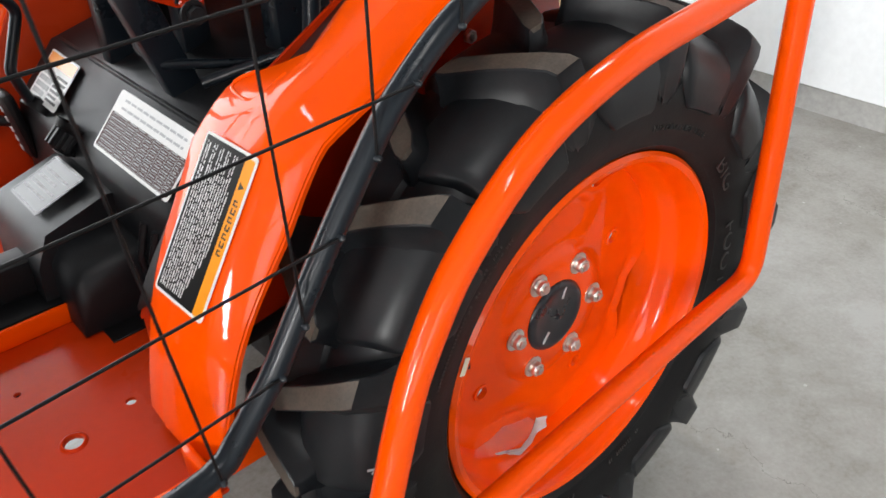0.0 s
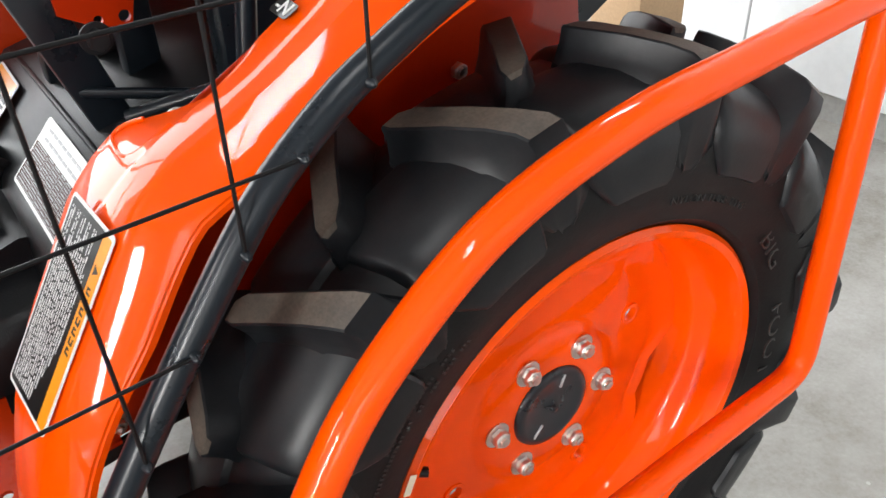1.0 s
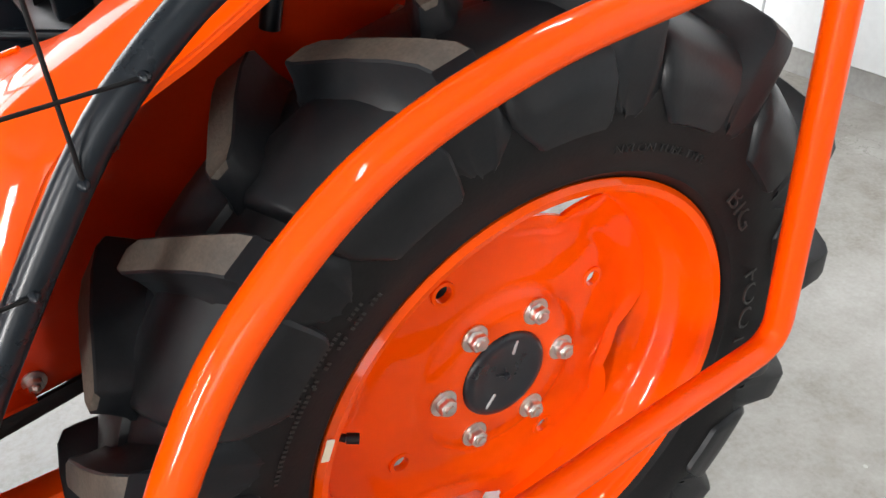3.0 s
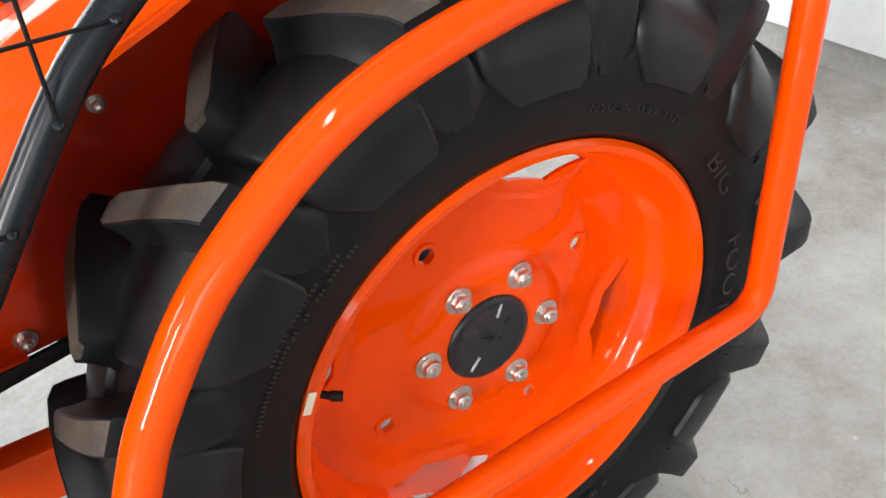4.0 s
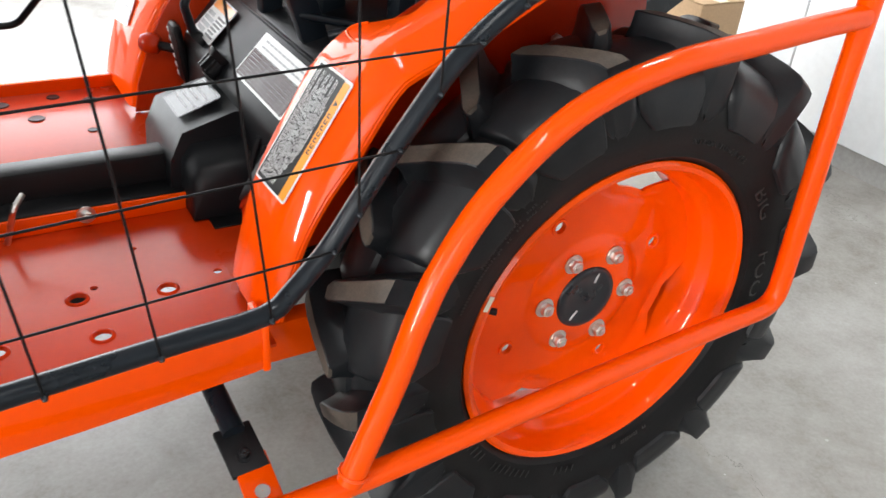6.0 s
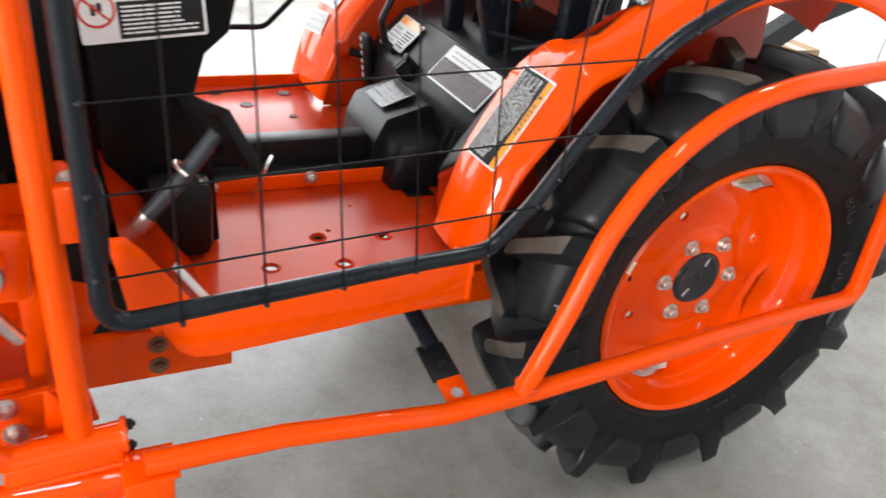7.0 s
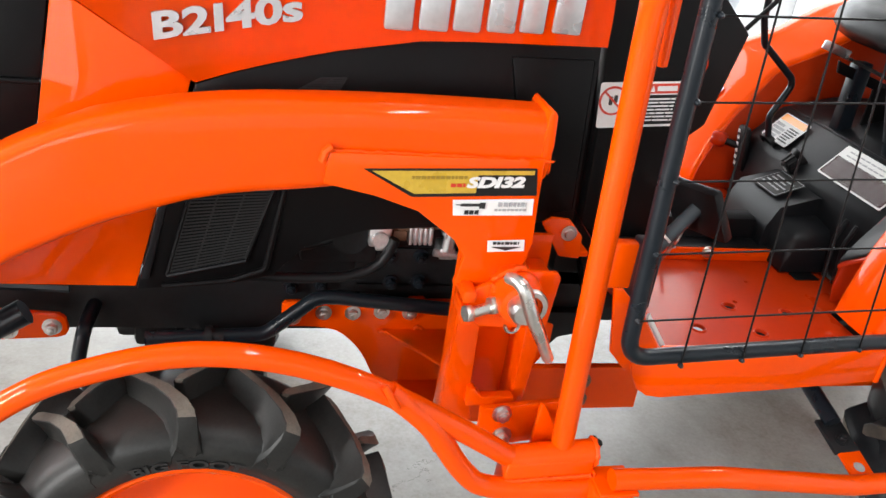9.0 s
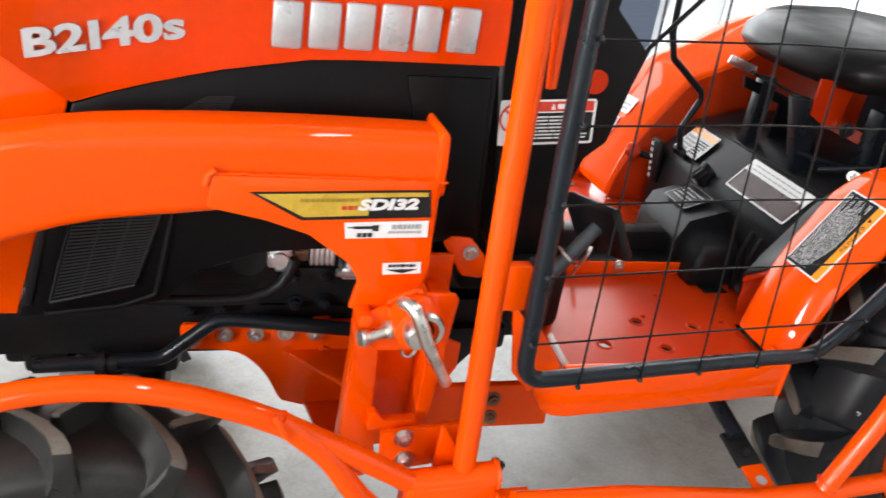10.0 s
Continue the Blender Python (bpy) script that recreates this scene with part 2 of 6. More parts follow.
def plate(outline, y0, y1, bevel=0.0015, holes=(), axes="xz"):
    """A plate from its outline in the x-z plane (or another), from y0 to y1, with round holes (a, b, r)."""
    bm = bmesh.new()

    def at(a, b):
        return {"xz": (a, y0, b), "xy": (a, b, y0), "yz": (y0, a, b)}[axes]

    shift = Vector({"xz": (0, y1 - y0, 0), "xy": (0, 0, y1 - y0), "yz": (y1 - y0, 0, 0)}[axes])
    loops = [outline] + [[(a + r * math.cos(k * math.tau / 16), b + r * math.sin(k * math.tau / 16)) for k in range(16)] for a, b, r in holes]
    edges = []
    for lp in loops:
        vs = [bm.verts.new(at(*q)) for q in lp]
        edges += [bm.edges.new((vs[k], vs[(k + 1) % len(vs)])) for k in range(len(vs))]
    if holes:
        bmesh.ops.triangle_fill(bm, edges=edges, use_beauty=True)
    else:
        bm.faces.new(vs)
    faces = list(bm.faces)
    ret = bmesh.ops.extrude_face_region(bm, geom=faces)
    bmesh.ops.translate(bm, verts=[g for g in ret["geom"] if isinstance(g, bmesh.types.BMVert)], vec=shift)
    bmesh.ops.recalc_face_normals(bm, faces=bm.faces)
    if bevel and not holes:
        eds = [e for e in bm.edges if len(e.link_faces) == 2 and e.calc_face_angle(0) > 0.6]
        bmesh.ops.bevel(bm, geom=eds, offset=bevel, segments=2, profile=0.5, affect="EDGES")
    return bm


def smooth_path(pts, step=0.02, closed=False):
    """A Catmull-Rom curve through the points."""
    p = [Vector(q) for q in pts]
    ext = [p[-1]] + p + [p[0], p[1]] if closed else [2 * p[0] - p[1]] + p + [2 * p[-1] - p[-2]]
    out = []
    for k in range(1, len(ext) - 2):
        a, b, c, d = ext[k - 1 : k + 3]
        n = max(1, int((c - b).length / step))
        for j in range(n):
            t = j / n
            out.append(0.5 * (2 * b + (c - a) * t + (2 * a - 5 * b + 4 * c - d) * t * t + (3 * b - a - 3 * c + d) * t ** 3))
    if not closed:
        out.append(p[-1])
    return out


def filleted(pts, radius, n=6):
    """A polyline with its corners rounded off."""
    p = [Vector(q) for q in pts]
    out = [p[0]]
    for a, b, c in zip(p, p[1:], p[2:]):
        u, w = (a - b).normalized(), (c - b).normalized()
        ang = u.angle(w)
        d = min(radius / math.tan(max(ang / 2, 0.05)), (a - b).length * 0.48, (c - b).length * 0.48)
        s, e = b + u * d, b + w * d
        for k in range(n + 1):
            t = k / n
            out.append(s * (1 - t) ** 2 + b * 2 * t * (1 - t) + e * t * t)
    out.append(p[-1])
    return out


def tube(path, r, seg=14, caps=True, squash=1.0):
    """A round tube along a path; r may be a function of the share of the way."""
    bm = bmesh.new()
    p = [Vector(q) for q in path]
    rad = r if callable(r) else (lambda s: r)
    rings, up = [], None
    for k, q in enumerate(p):
        d = (p[min(k + 1, len(p) - 1)] - p[max(k - 1, 0)]).normalized()
        if up is None:
            up = d.orthogonal().normalized()
        up = (up - d * up.dot(d)).normalized()
        side = d.cross(up)
        rr = rad(k / max(1, len(p) - 1))
        rings.append([bm.verts.new(q + (up * math.cos(a) + side * math.sin(a) * squash) * rr) for a in (math.tau * j / seg for j in range(seg))])
    for a, b in zip(rings, rings[1:]):
        for j in range(seg):
            bm.faces.new((a[j], a[(j + 1) % seg], b[(j + 1) % seg], b[j]))
    if caps:
        bm.faces.new(rings[0][::-1])
        bm.faces.new(rings[-1])
    return bm


def rod(a, b, r, seg=14):
    return tube([a, b], r, seg)


def revolve(profile, seg=96, axis_y=True, closed=False):
    """Turns a profile of (radius, y) round the y axis."""
    bm = bmesh.new()
    rings = [[bm.verts.new((r * math.cos(a), y, r * math.sin(a))) for a in (math.tau * k / seg for k in range(seg))] for r, y in profile]
    pairs = list(zip(rings, rings[1:])) + ([(rings[-1], rings[0])] if closed else [])
    for a, b in pairs:
        for k in range(seg):
            bm.faces.new((a[k], a[(k + 1) % seg], b[(k + 1) % seg], b[k]))
    return bm


def loft(sections, closed=True, caps=True):
    bm = bmesh.new()
    rows = [[bm.verts.new(q) for q in s] for s in sections]
    n = len(rows[0])
    for a, b in zip(rows, rows[1:]):
        for k in range(n if closed else n - 1):
            bm.faces.new((a[k], a[(k + 1) % n], b[(k + 1) % n], b[k]))
    if caps and closed:
        bm.faces.new(rows[0][::-1])
        bm.faces.new(rows[-1])
    return bm


def hex_bolt(r=0.011, h=0.009, washer=True, stud=0.006):
    """A hexagon head or nut with washer, its axis along -y, its seat at y 0."""
    bms = []
    if washer:
        bms.append(revolve([(0.0005, 0), (r * 1.45, 0), (r * 1.45, -0.002), (0.0005, -0.0025)], 20))
    b = bmesh.new()
    bmesh.ops.create_cone(b, cap_ends=True, segments=6, radius1=r, radius2=r, depth=h)
    bmesh.ops.bevel(b, geom=[e for e in b.edges], offset=r * 0.09, segments=1, affect="EDGES")
    moved(b, Matrix.Translation((0, -0.002 - h / 2, 0)) @ Matrix.Rotation(radians(90), 4, "X"))
    bms.append(b)
    if stud:
        bms.append(revolve([(0.0005, -0.002 - h), (r * 0.52, -0.002 - h), (r * 0.52, -0.002 - h - stud), (0.0005, -0.003 - h - stud)], 14))
    return join(*bms)


BOLT = {}


def bolt(parent, at, direction=(0, -1, 0), r=0.011, h=0.009, material="zinc", stud=0.004, spin=0.0, name="bolt"):
    key = (r, h, material, stud)
    if key not in BOLT:
        BOLT[key] = finish(hex_bolt(r, h, True, stud), "bolt", material)
    ob = part(name, BOLT[key], None, parent)
    q = Vector((0, -1, 0)).rotation_difference(Vector(direction)).to_matrix().to_4x4()
    ob.matrix_basis = Matrix.Translation(at) @ q @ Matrix.Rotation(spin, 4, "Y")
    return ob


def frame_on(tl, tr, bl):
    """A flat frame with its origin at the top left corner: x along the top, y up, z out."""
    tl, tr, bl = Vector(tl), Vector(tr), Vector(bl)
    x = (tr - tl).normalized()
    d = (bl - tl)
    d = (d - x * d.dot(x)).normalized()
    z = x.cross(-d)
    m = Matrix((x, -d, z)).transposed().to_4x4()
    m.translation = tl
    return m, (tr - tl).length, abs((bl - tl).dot(d))


def flat(outline, t0, t1):
    """A thin flat piece in a sticker's own plane (x to the right, y up, z out)."""
    bm = bmesh.new()
    bm.faces.new([bm.verts.new((a, b, t0)) for a, b in outline])
    ret = bmesh.ops.extrude_face_region(bm, geom=list(bm.faces))
    bmesh.ops.translate(bm, verts=[g for g in ret["geom"] if isinstance(g, bmesh.types.BMVert)], vec=(0, 0, t1 - t0))
    return bm


def round_rect(x0, y0, x1, y1, r, n=4):
    out = []
    for cx, cy, a0 in ((x1 - r, y1 - r, 0), (x0 + r, y1 - r, 90), (x0 + r, y0 + r, 180), (x1 - r, y0 + r, 270)):
        out += [(cx + r * math.cos(radians(a0 + 90 * k / n)), cy + r * math.sin(radians(a0 + 90 * k / n))) for k in range(n + 1)]
    return out


def bars(x0, y0, x1, y1, rows, seed, fill=0.6, gap=0.25, z0=0.0008, z1=0.0011):
    """Rows of unreadable print as short plain bars."""
    rnd = random.Random(seed)
    bms = []
    h = (y1 - y0) / rows
    for k in range(rows):
        yb = y1 - (k + 1) * h + h * (1 - fill) / 2
        x = x0
        end = x1 - (rnd.random() * 0.3 * (x1 - x0) if rnd.random() < 0.4 else 0)
        while x < end:
            w = (x1 - x0) * rnd.uniform(0.08, gap)
            bms.append(flat([(x, yb), (min(x + w, end), yb), (min(x + w, end), yb + h * fill), (x, yb + h * fill)], z0, z1))
            x += w + (x1 - x0) * 0.018
    return join(*bms)


def lettering(text, size, depth, squeeze=1.0, shear=0.0, bold=0.0):
    """A mesh of readable letters, lying in x-y, its middle at the origin."""
    cu = bpy.data.curves.new("letters", "FONT")
    cu.body, cu.size, cu.extrude, cu.shear, cu.offset = text, size, depth, shear, bold
    cu.align_x, cu.align_y = "CENTER", "CENTER"
    cu.resolution_u = 3
    for i, ch in enumerate(text):
        if "1" in (ch, text[i + 1:i + 2]):
            cu.body_format[i].kerning = -8
    ob = bpy.data.objects.new("letters", cu)
    me = bpy.data.meshes.new_from_object(ob)
    bpy.data.objects.remove(ob)
    me.materials.clear()
    bm = bmesh.new()
    bm.from_mesh(me)
    bpy.data.meshes.remove(me)
    bmesh.ops.scale(bm, vec=(squeeze, 1, 1), verts=bm.verts)
    return bm

# ---- the showroom ----
X0, X1, Y0, Y1, ZC = -6.0, 1.86, -5.0, 4.0, 3.2
structure("floor", box(X0 - 0.2, X1 + 0.2, Y0 - 0.2, Y1 + 0.2, -0.2, 0.006), "concrete", "smooth grey concrete showroom floor with fine cracks", "floor")
structure("ceiling", box(X0 - 0.2, X1 + 0.2, Y0 - 0.2, Y1 + 0.2, ZC, ZC + 0.15), "ceiling", "plain grey showroom ceiling, added out of view", "ceiling")
wall_east = structure("wall_east", box(X1 + 0.012, X1 + 0.2, Y0, Y1, 0, ZC), "plinth", "white panelled wall above a grey cement plinth", "wall")
ROW_H, COL_W = 0.62, 1.24
k = 0
for zi in range(5):
    y = Y0 - (0.62 if zi % 2 else 0.1)
    while y < Y1:
        a, b = max(y, Y0), min(y + COL_W, Y1)
        z0, z1 = 0.09 + zi * ROW_H, min(0.09 + (zi + 1) * ROW_H, ZC)
        if b - a > 0.05:
            part("panel", box(X1, X1 + 0.012, a + 0.003, b - 0.003, z0 + 0.003, z1 - 0.003, 0.003, 1), "wall", wall_east)
        y += COL_W


def wall_with_opening(name, along, fixed, thick, a0, a1, o0, o1, oz0, oz1, label):
    """A wall with one wide opening."""
    bms = []
    for p0, p1, z0, z1 in ((a0, o0, 0, ZC), (o1, a1, 0, ZC), (o0, o1, oz1, ZC), (o0, o1, 0, oz0)):
        if p1 - p0 > 0.01 and z1 - z0 > 0.01:
            bms.append(box(p0, p1, fixed, fixed + thick, z0, z1) if along == "x" else box(fixed, fixed + thick, p0, p1, z0, z1))
    return structure(name, join(*bms), "wall", label, "wall")


wall_with_opening("wall_north", "x", Y1, 0.2, X0, X1, -2.7, 1.5, 0.15, 2.9, "white wall with a wide bright opening")
wall_with_opening("wall_south", "x", Y0 - 0.2, 0.2, X0, X1, -5.0, -2.8, 0.0, 2.8, "white wall with an open shop doorway")
wall_with_opening("wall_west", "y", X0 - 0.2, 0.2, Y0, Y1, -3.2, 2.2, 0.0, 3.0, "white wall with a wide open doorway")
structure("ground", box(-40, 40, -40, 40, -0.4, -0.21), "plinth", "grey concrete yard outside the showroom", "ground")

# ---- the tractor ----
CY = 0.43  # middle plane of the tractor
tractor = thing("tractor", "orange compact farm tractor with black bodywork and lugged tyres", "tractor", (-0.8, CY, 0))
TR_FRONT = Matrix.Translation((-0.8, CY, 0)).inverted()
TR = TR_FRONT


def tpart(name, bm, material, label="", parent=None, angle=38):
    """A part of the tractor, given in world metres."""
    ob = part(name, bm, material, parent or tractor, label, angle)
    if parent is None:
        ob.matrix_parent_inverse = TR
    return ob


def tyre(wheel, R, carcass, rim_r, half, lugs, sweep, phase, wide, label, y0=0.0, rubber="rubber", tread="rubber_tread", face="rubber_lug", curve=1.0, padded=True):
    """A lugged tractor tyre round the y axis, its middle at y0; the outside looks to -y. Each lug is a part."""
    H = carcass - rim_r
    prof = [(rim_r + 0.001, -half * 0.50), (rim_r + 0.004, -half * 0.66), (rim_r + 0.10 * H, -half * 0.80), (rim_r + 0.12 * H, -half * 0.84), (rim_r + 0.15 * H, -half * 0.845), (rim_r + 0.28 * H, -half * 0.95), (rim_r + 0.5 * H, -half), (rim_r + 0.66 * H, -half * 0.975), (rim_r + 0.73 * H, -half * 0.955), (rim_r + 0.85 * H, -half * 0.86), (rim_r + 0.94 * H, -half * 0.66), (rim_r + 0.985 * H, -half * 0.35), (carcass, 0.0)]
    prof = prof + [(r, -y) for r, y in prof[-2::-1]]
    shell = revolve(prof, 120)
    for f in shell.faces:
        c = f.calc_center_median()
        if math.hypot(c.x, c.z) > rim_r + 0.86 * H:
            f.material_index = 1
    body = part("tyre", moved(shell, Matrix.Translation((0, y0, 0))), [rubber, tread], wheel, label, angle=30)
    # rows of one lug: share of the half width, share of the sweep, half width of the face, face radius, foot radius, foot reach, pad reach
    rows = [(0.25, -0.20, 0.0060, R - 0.006, carcass - 0.006, 0.008, 0.0), (0.235, -0.19, 0.0085, R - 0.001, carcass - 0.006, 0.010, 0.006), (0.12, -0.07, 0.0130, R, carcass - 0.007, 0.012, 0.020), (-0.34, 0.36, 0.0130, R, carcass - 0.007, 0.016, 0.042), (-0.68, 0.68, 0.0138, R - 0.002, carcass - 0.016, 0.018, 0.056), (-0.90, 0.90, 0.0150, R - 0.006, carcass - 0.034, 0.019, 0.062), (-0.99, 0.99, 0.0150, R - 0.012, carcass - 0.048, 0.019, 0.062), (-1.025, 1.02, 0.0140, R - 0.024, carcass - 0.058, 0.018, 0.058), (-1.035, 1.04, 0.0115, R - 0.052, rim_r + 0.58 * H, 0.014, 0.046), (-1.025, 1.055, 0.0070, rim_r + 0.56 * H, rim_r + 0.50 * H, 0.008, 0.024), (-0.985, 1.06, 0.0030, rim_r + 0.47 * H, rim_r + 0.44 * H, 0.003, 0.003)]
    sc = R / 0.466 * wide
    pitch = math.tau * carcass / lugs

    def swept(s):
        return -radians(sweep * (1 - (1 - s) ** curve if 0 < s < 1 else s))

    # rows of one pad between two lugs: share of the half width, share of the height, of the sweep, its edges, its lift
    pads = [(0.16, 1.0, -0.10, 0.10, 0.58, 0.0), (0.10, 1.0, -0.06, 0.09, 0.62, 0.45), (-0.02, 0.999, 0.03, 0.085, 0.66, 0.8), (-0.35, 0.985, 0.36, 0.085, 0.70, 1.0), (-0.66, 0.94, 0.67, 0.095, 0.73, 1.0), (-0.80, 0.885, 0.81, 0.10, 0.74, 1.0), (-0.88, 0.83, 0.89, 0.105, 0.74, 1.0), (-0.955, 0.73, 0.97, 0.11, 0.72, 0.9), (-0.975, 0.66, 1.0, 0.115, 0.69, 0.75), (-0.99, 0.58, 1.03, 0.12, 0.63, 0.65), (-1.0, 0.50, 1.05, 0.13, 0.56, 0.6), (-0.995, 0.465, 1.06, 0.15, 0.53, 0.5), (-0.99, 0.44, 1.06, 0.18, 0.48, 0.0)]
    cols = ((0.0, 0.0), (0.02, 0.7), (0.05, 1.0), (0.3, 1.0), (0.55, 1.0), (0.80, 1.0), (0.93, 1.0), (0.965, 0.75), (0.99, 0.35), (1.0, 0.0))
    lift = 0.010 * carcass / 0.421
    for side in (-1, 1):
        pm = bmesh.new()
        grid = []
        for i, (ys, hs, sh, c0, c1, up) in enumerate(pads):
            a, b = pads[max(0, i - 1)], pads[min(len(pads) - 1, i + 1)]
            dy, dr = (b[0] - a[0]) * half, (b[1] - a[1]) * H
            n = math.hypot(dy, dr)
            ny, nr = dr / n, -dy / n
            row = []
            for c, rise in cols:
                up_c = lift * up * rise - (0.002 if up * rise == 0 else 0)
                r = rim_r + hs * H + nr * up_c
                y = (ys * half + ny * up_c) * (1 if side < 0 else -1)
                ang = swept(sh) + (c0 + (c1 - c0) * c) * pitch / r
                row.append(pm.verts.new((r * math.cos(ang), y + y0, r * math.sin(ang))))
            grid.append(row)
        for a, b in zip(grid, grid[1:]):
            for j in range(len(cols) - 1):
                pm.faces.new((a[j], a[j + 1], b[j + 1], b[j]))
        pad_mesh = finish(pm, "tread_pad", [tread], 32)
        for n in range(lugs if padded else 0):
            ob = part("tread_pad", pad_mesh, None, body)
            ob.rotation_euler = (0, -radians(phase + (n + (0.5 if side > 0 else 0)) * 360 / lugs), 0)
        bm = bmesh.new()
        rings = []
        for ys, sh, w, rt, rb, ex, pad in rows:
            th = swept(sh)
            yv = ys * half * (1 if side < 0 else -1)
            foot = yv * (0.94 if abs(ys) > 0.5 else 1)
            low = rb + 0.18 * (rt - rb) + (0.006 if ys < -0.5 else 0.002)
            pady = yv * (0.988 if abs(ys) > 0.5 else 1)
            out = []
            for r, hw, yy in ((rb, -w - ex, foot), (rb + 0.22 * (rt - rb), -w - ex * 0.5, (foot + yv) / 2), (rb + 0.62 * (rt - rb), -w - ex * 0.16, yv), (rt - 0.0015, -w - 0.0006, yv), (rt, -w + 0.0012, yv), (rt, w - 0.0012, yv), (rt - 0.0015, w + 0.0006, yv), (rb + 0.62 * (rt - rb), w + ex * 0.2, yv), (low + 0.003, w + ex * 0.55, pady), (low, w + ex * 0.75, pady), (rb, w + ex * 0.9, foot)):
                a = th + hw * sc / r
                out.append(bm.verts.new((r * math.cos(a), yy + y0, r * math.sin(a))))
            rings.append(out)
        for i, (a, b) in enumerate(zip(rings, rings[1:])):
            for j in range(10):
                f = bm.faces.new((a[j], a[j + 1], b[j + 1], b[j]))
                if j == 4 and i < 6:
                    f.material_index = 1
        bm.faces.new(rings[0])
        bm.faces.new(rings[-1])
        me = finish(bm, "tread_lug", [tread, face], 26)
        rnd = random.Random(5)
        for n in range(lugs):
            ob = part("tread_lug", me, None, body)
            ob.rotation_euler = (0, -radians(phase + (n + (0.5 if side > 0 else 0)) * 360 / lugs + rnd.uniform(-0.15, 0.15)), 0)
    return body


def wheel_disc(rings, r_lobe, r_gap, lobe_phase, holes, seg=168):
    """The dished wheel centre with four lobes and bolt holes; rings: (radius, y)."""
    bm = bmesh.new()
    rows = []
    for r, y in rings:
        row = []
        for k in range(seg):
            a = math.tau * k / seg
            c = 0.5 + 0.5 * math.cos(4 * (a - lobe_phase))
            lim = r_gap + (r_lobe - r_gap) * min(1.0, max(0.0, (c - 0.10) * 2.6)) ** 0.75
            rr = r if r < 0.16 * r_lobe / 0.232 else 0.16 * r_lobe / 0.232 + (r - 0.16 * r_lobe / 0.232) * (lim - 0.16 * r_lobe / 0.232) / (r_lobe - 0.16 * r_lobe / 0.232)
            row.append(bm.verts.new((rr * math.cos(a), y, rr * math.sin(a))))
        rows.append(row)
    for a, b in zip(rows, rows[1:]):
        for k in range(seg):
            q = (a[k], a[(k + 1) % seg], b[(k + 1) % seg], b[k])
            c = sum((v.co for v in q), Vector()) / 4
            if not any((c.x - hx) ** 2 + (c.z - hz) ** 2 < hr * hr for hx, hz, hr in holes):
                bm.faces.new(q)
    back = bm.copy()
    for v in back.verts:
        v.co.y += 0.006
    edge = bmesh.new()
    ra = [edge.verts.new(v.co) for v in rows[-1]]
    rb = [edge.verts.new(v.co + Vector((0, 0.006, 0))) for v in rows[-1]]
    for k in range(seg):
        edge.faces.new((ra[k], ra[(k + 1) % seg], rb[(k + 1) % seg], rb[k]))
    return join(bm, back, edge)


def ring_sleeve(x, z, y, r):
    return moved(revolve([(r, -0.0022), (r * 1.45, -0.0022), (r * 1.5, 0.0), (r * 1.5, 0.003), (r, 0.007)], 20, closed=True), Matrix.Translation((x, y, z)))


def on_sidewall(bm, r0, ang0, y, slope=0.0):
    """Bends letters lying in x-y round a circle of radius r0 on a wheel's outer face; they read from outside."""
    for v in bm.verts:
        a = ang0 - v.co.x / r0
        r = r0 + v.co.y
        v.co = Vector((r * math.cos(a), y - slope * v.co.y - v.co.z, r * math.sin(a)))
    return bm


# rear wheel, its outer face to -y
HUB_R = (0.0, 0.46)
RIM_R = [(0.266, -0.045), (0.2725, -0.050), (0.2735, -0.056), (0.268, -0.061), (0.260, -0.058), (0.2545, -0.046), (0.252, -0.028), (0.248, -0.012), (0.238, -0.004), (0.2335, 0.008), (0.2325, 0.03), (0.2325, 0.05), (0.233, 0.066), (0.240, 0.078), (0.256, 0.086), (0.272, 0.083)]
rear_holes = [(0.152 * math.cos(radians(a)), 0.152 * math.sin(radians(a)), 0.0125) for a in (25.5, 116, 207.5, 297)]


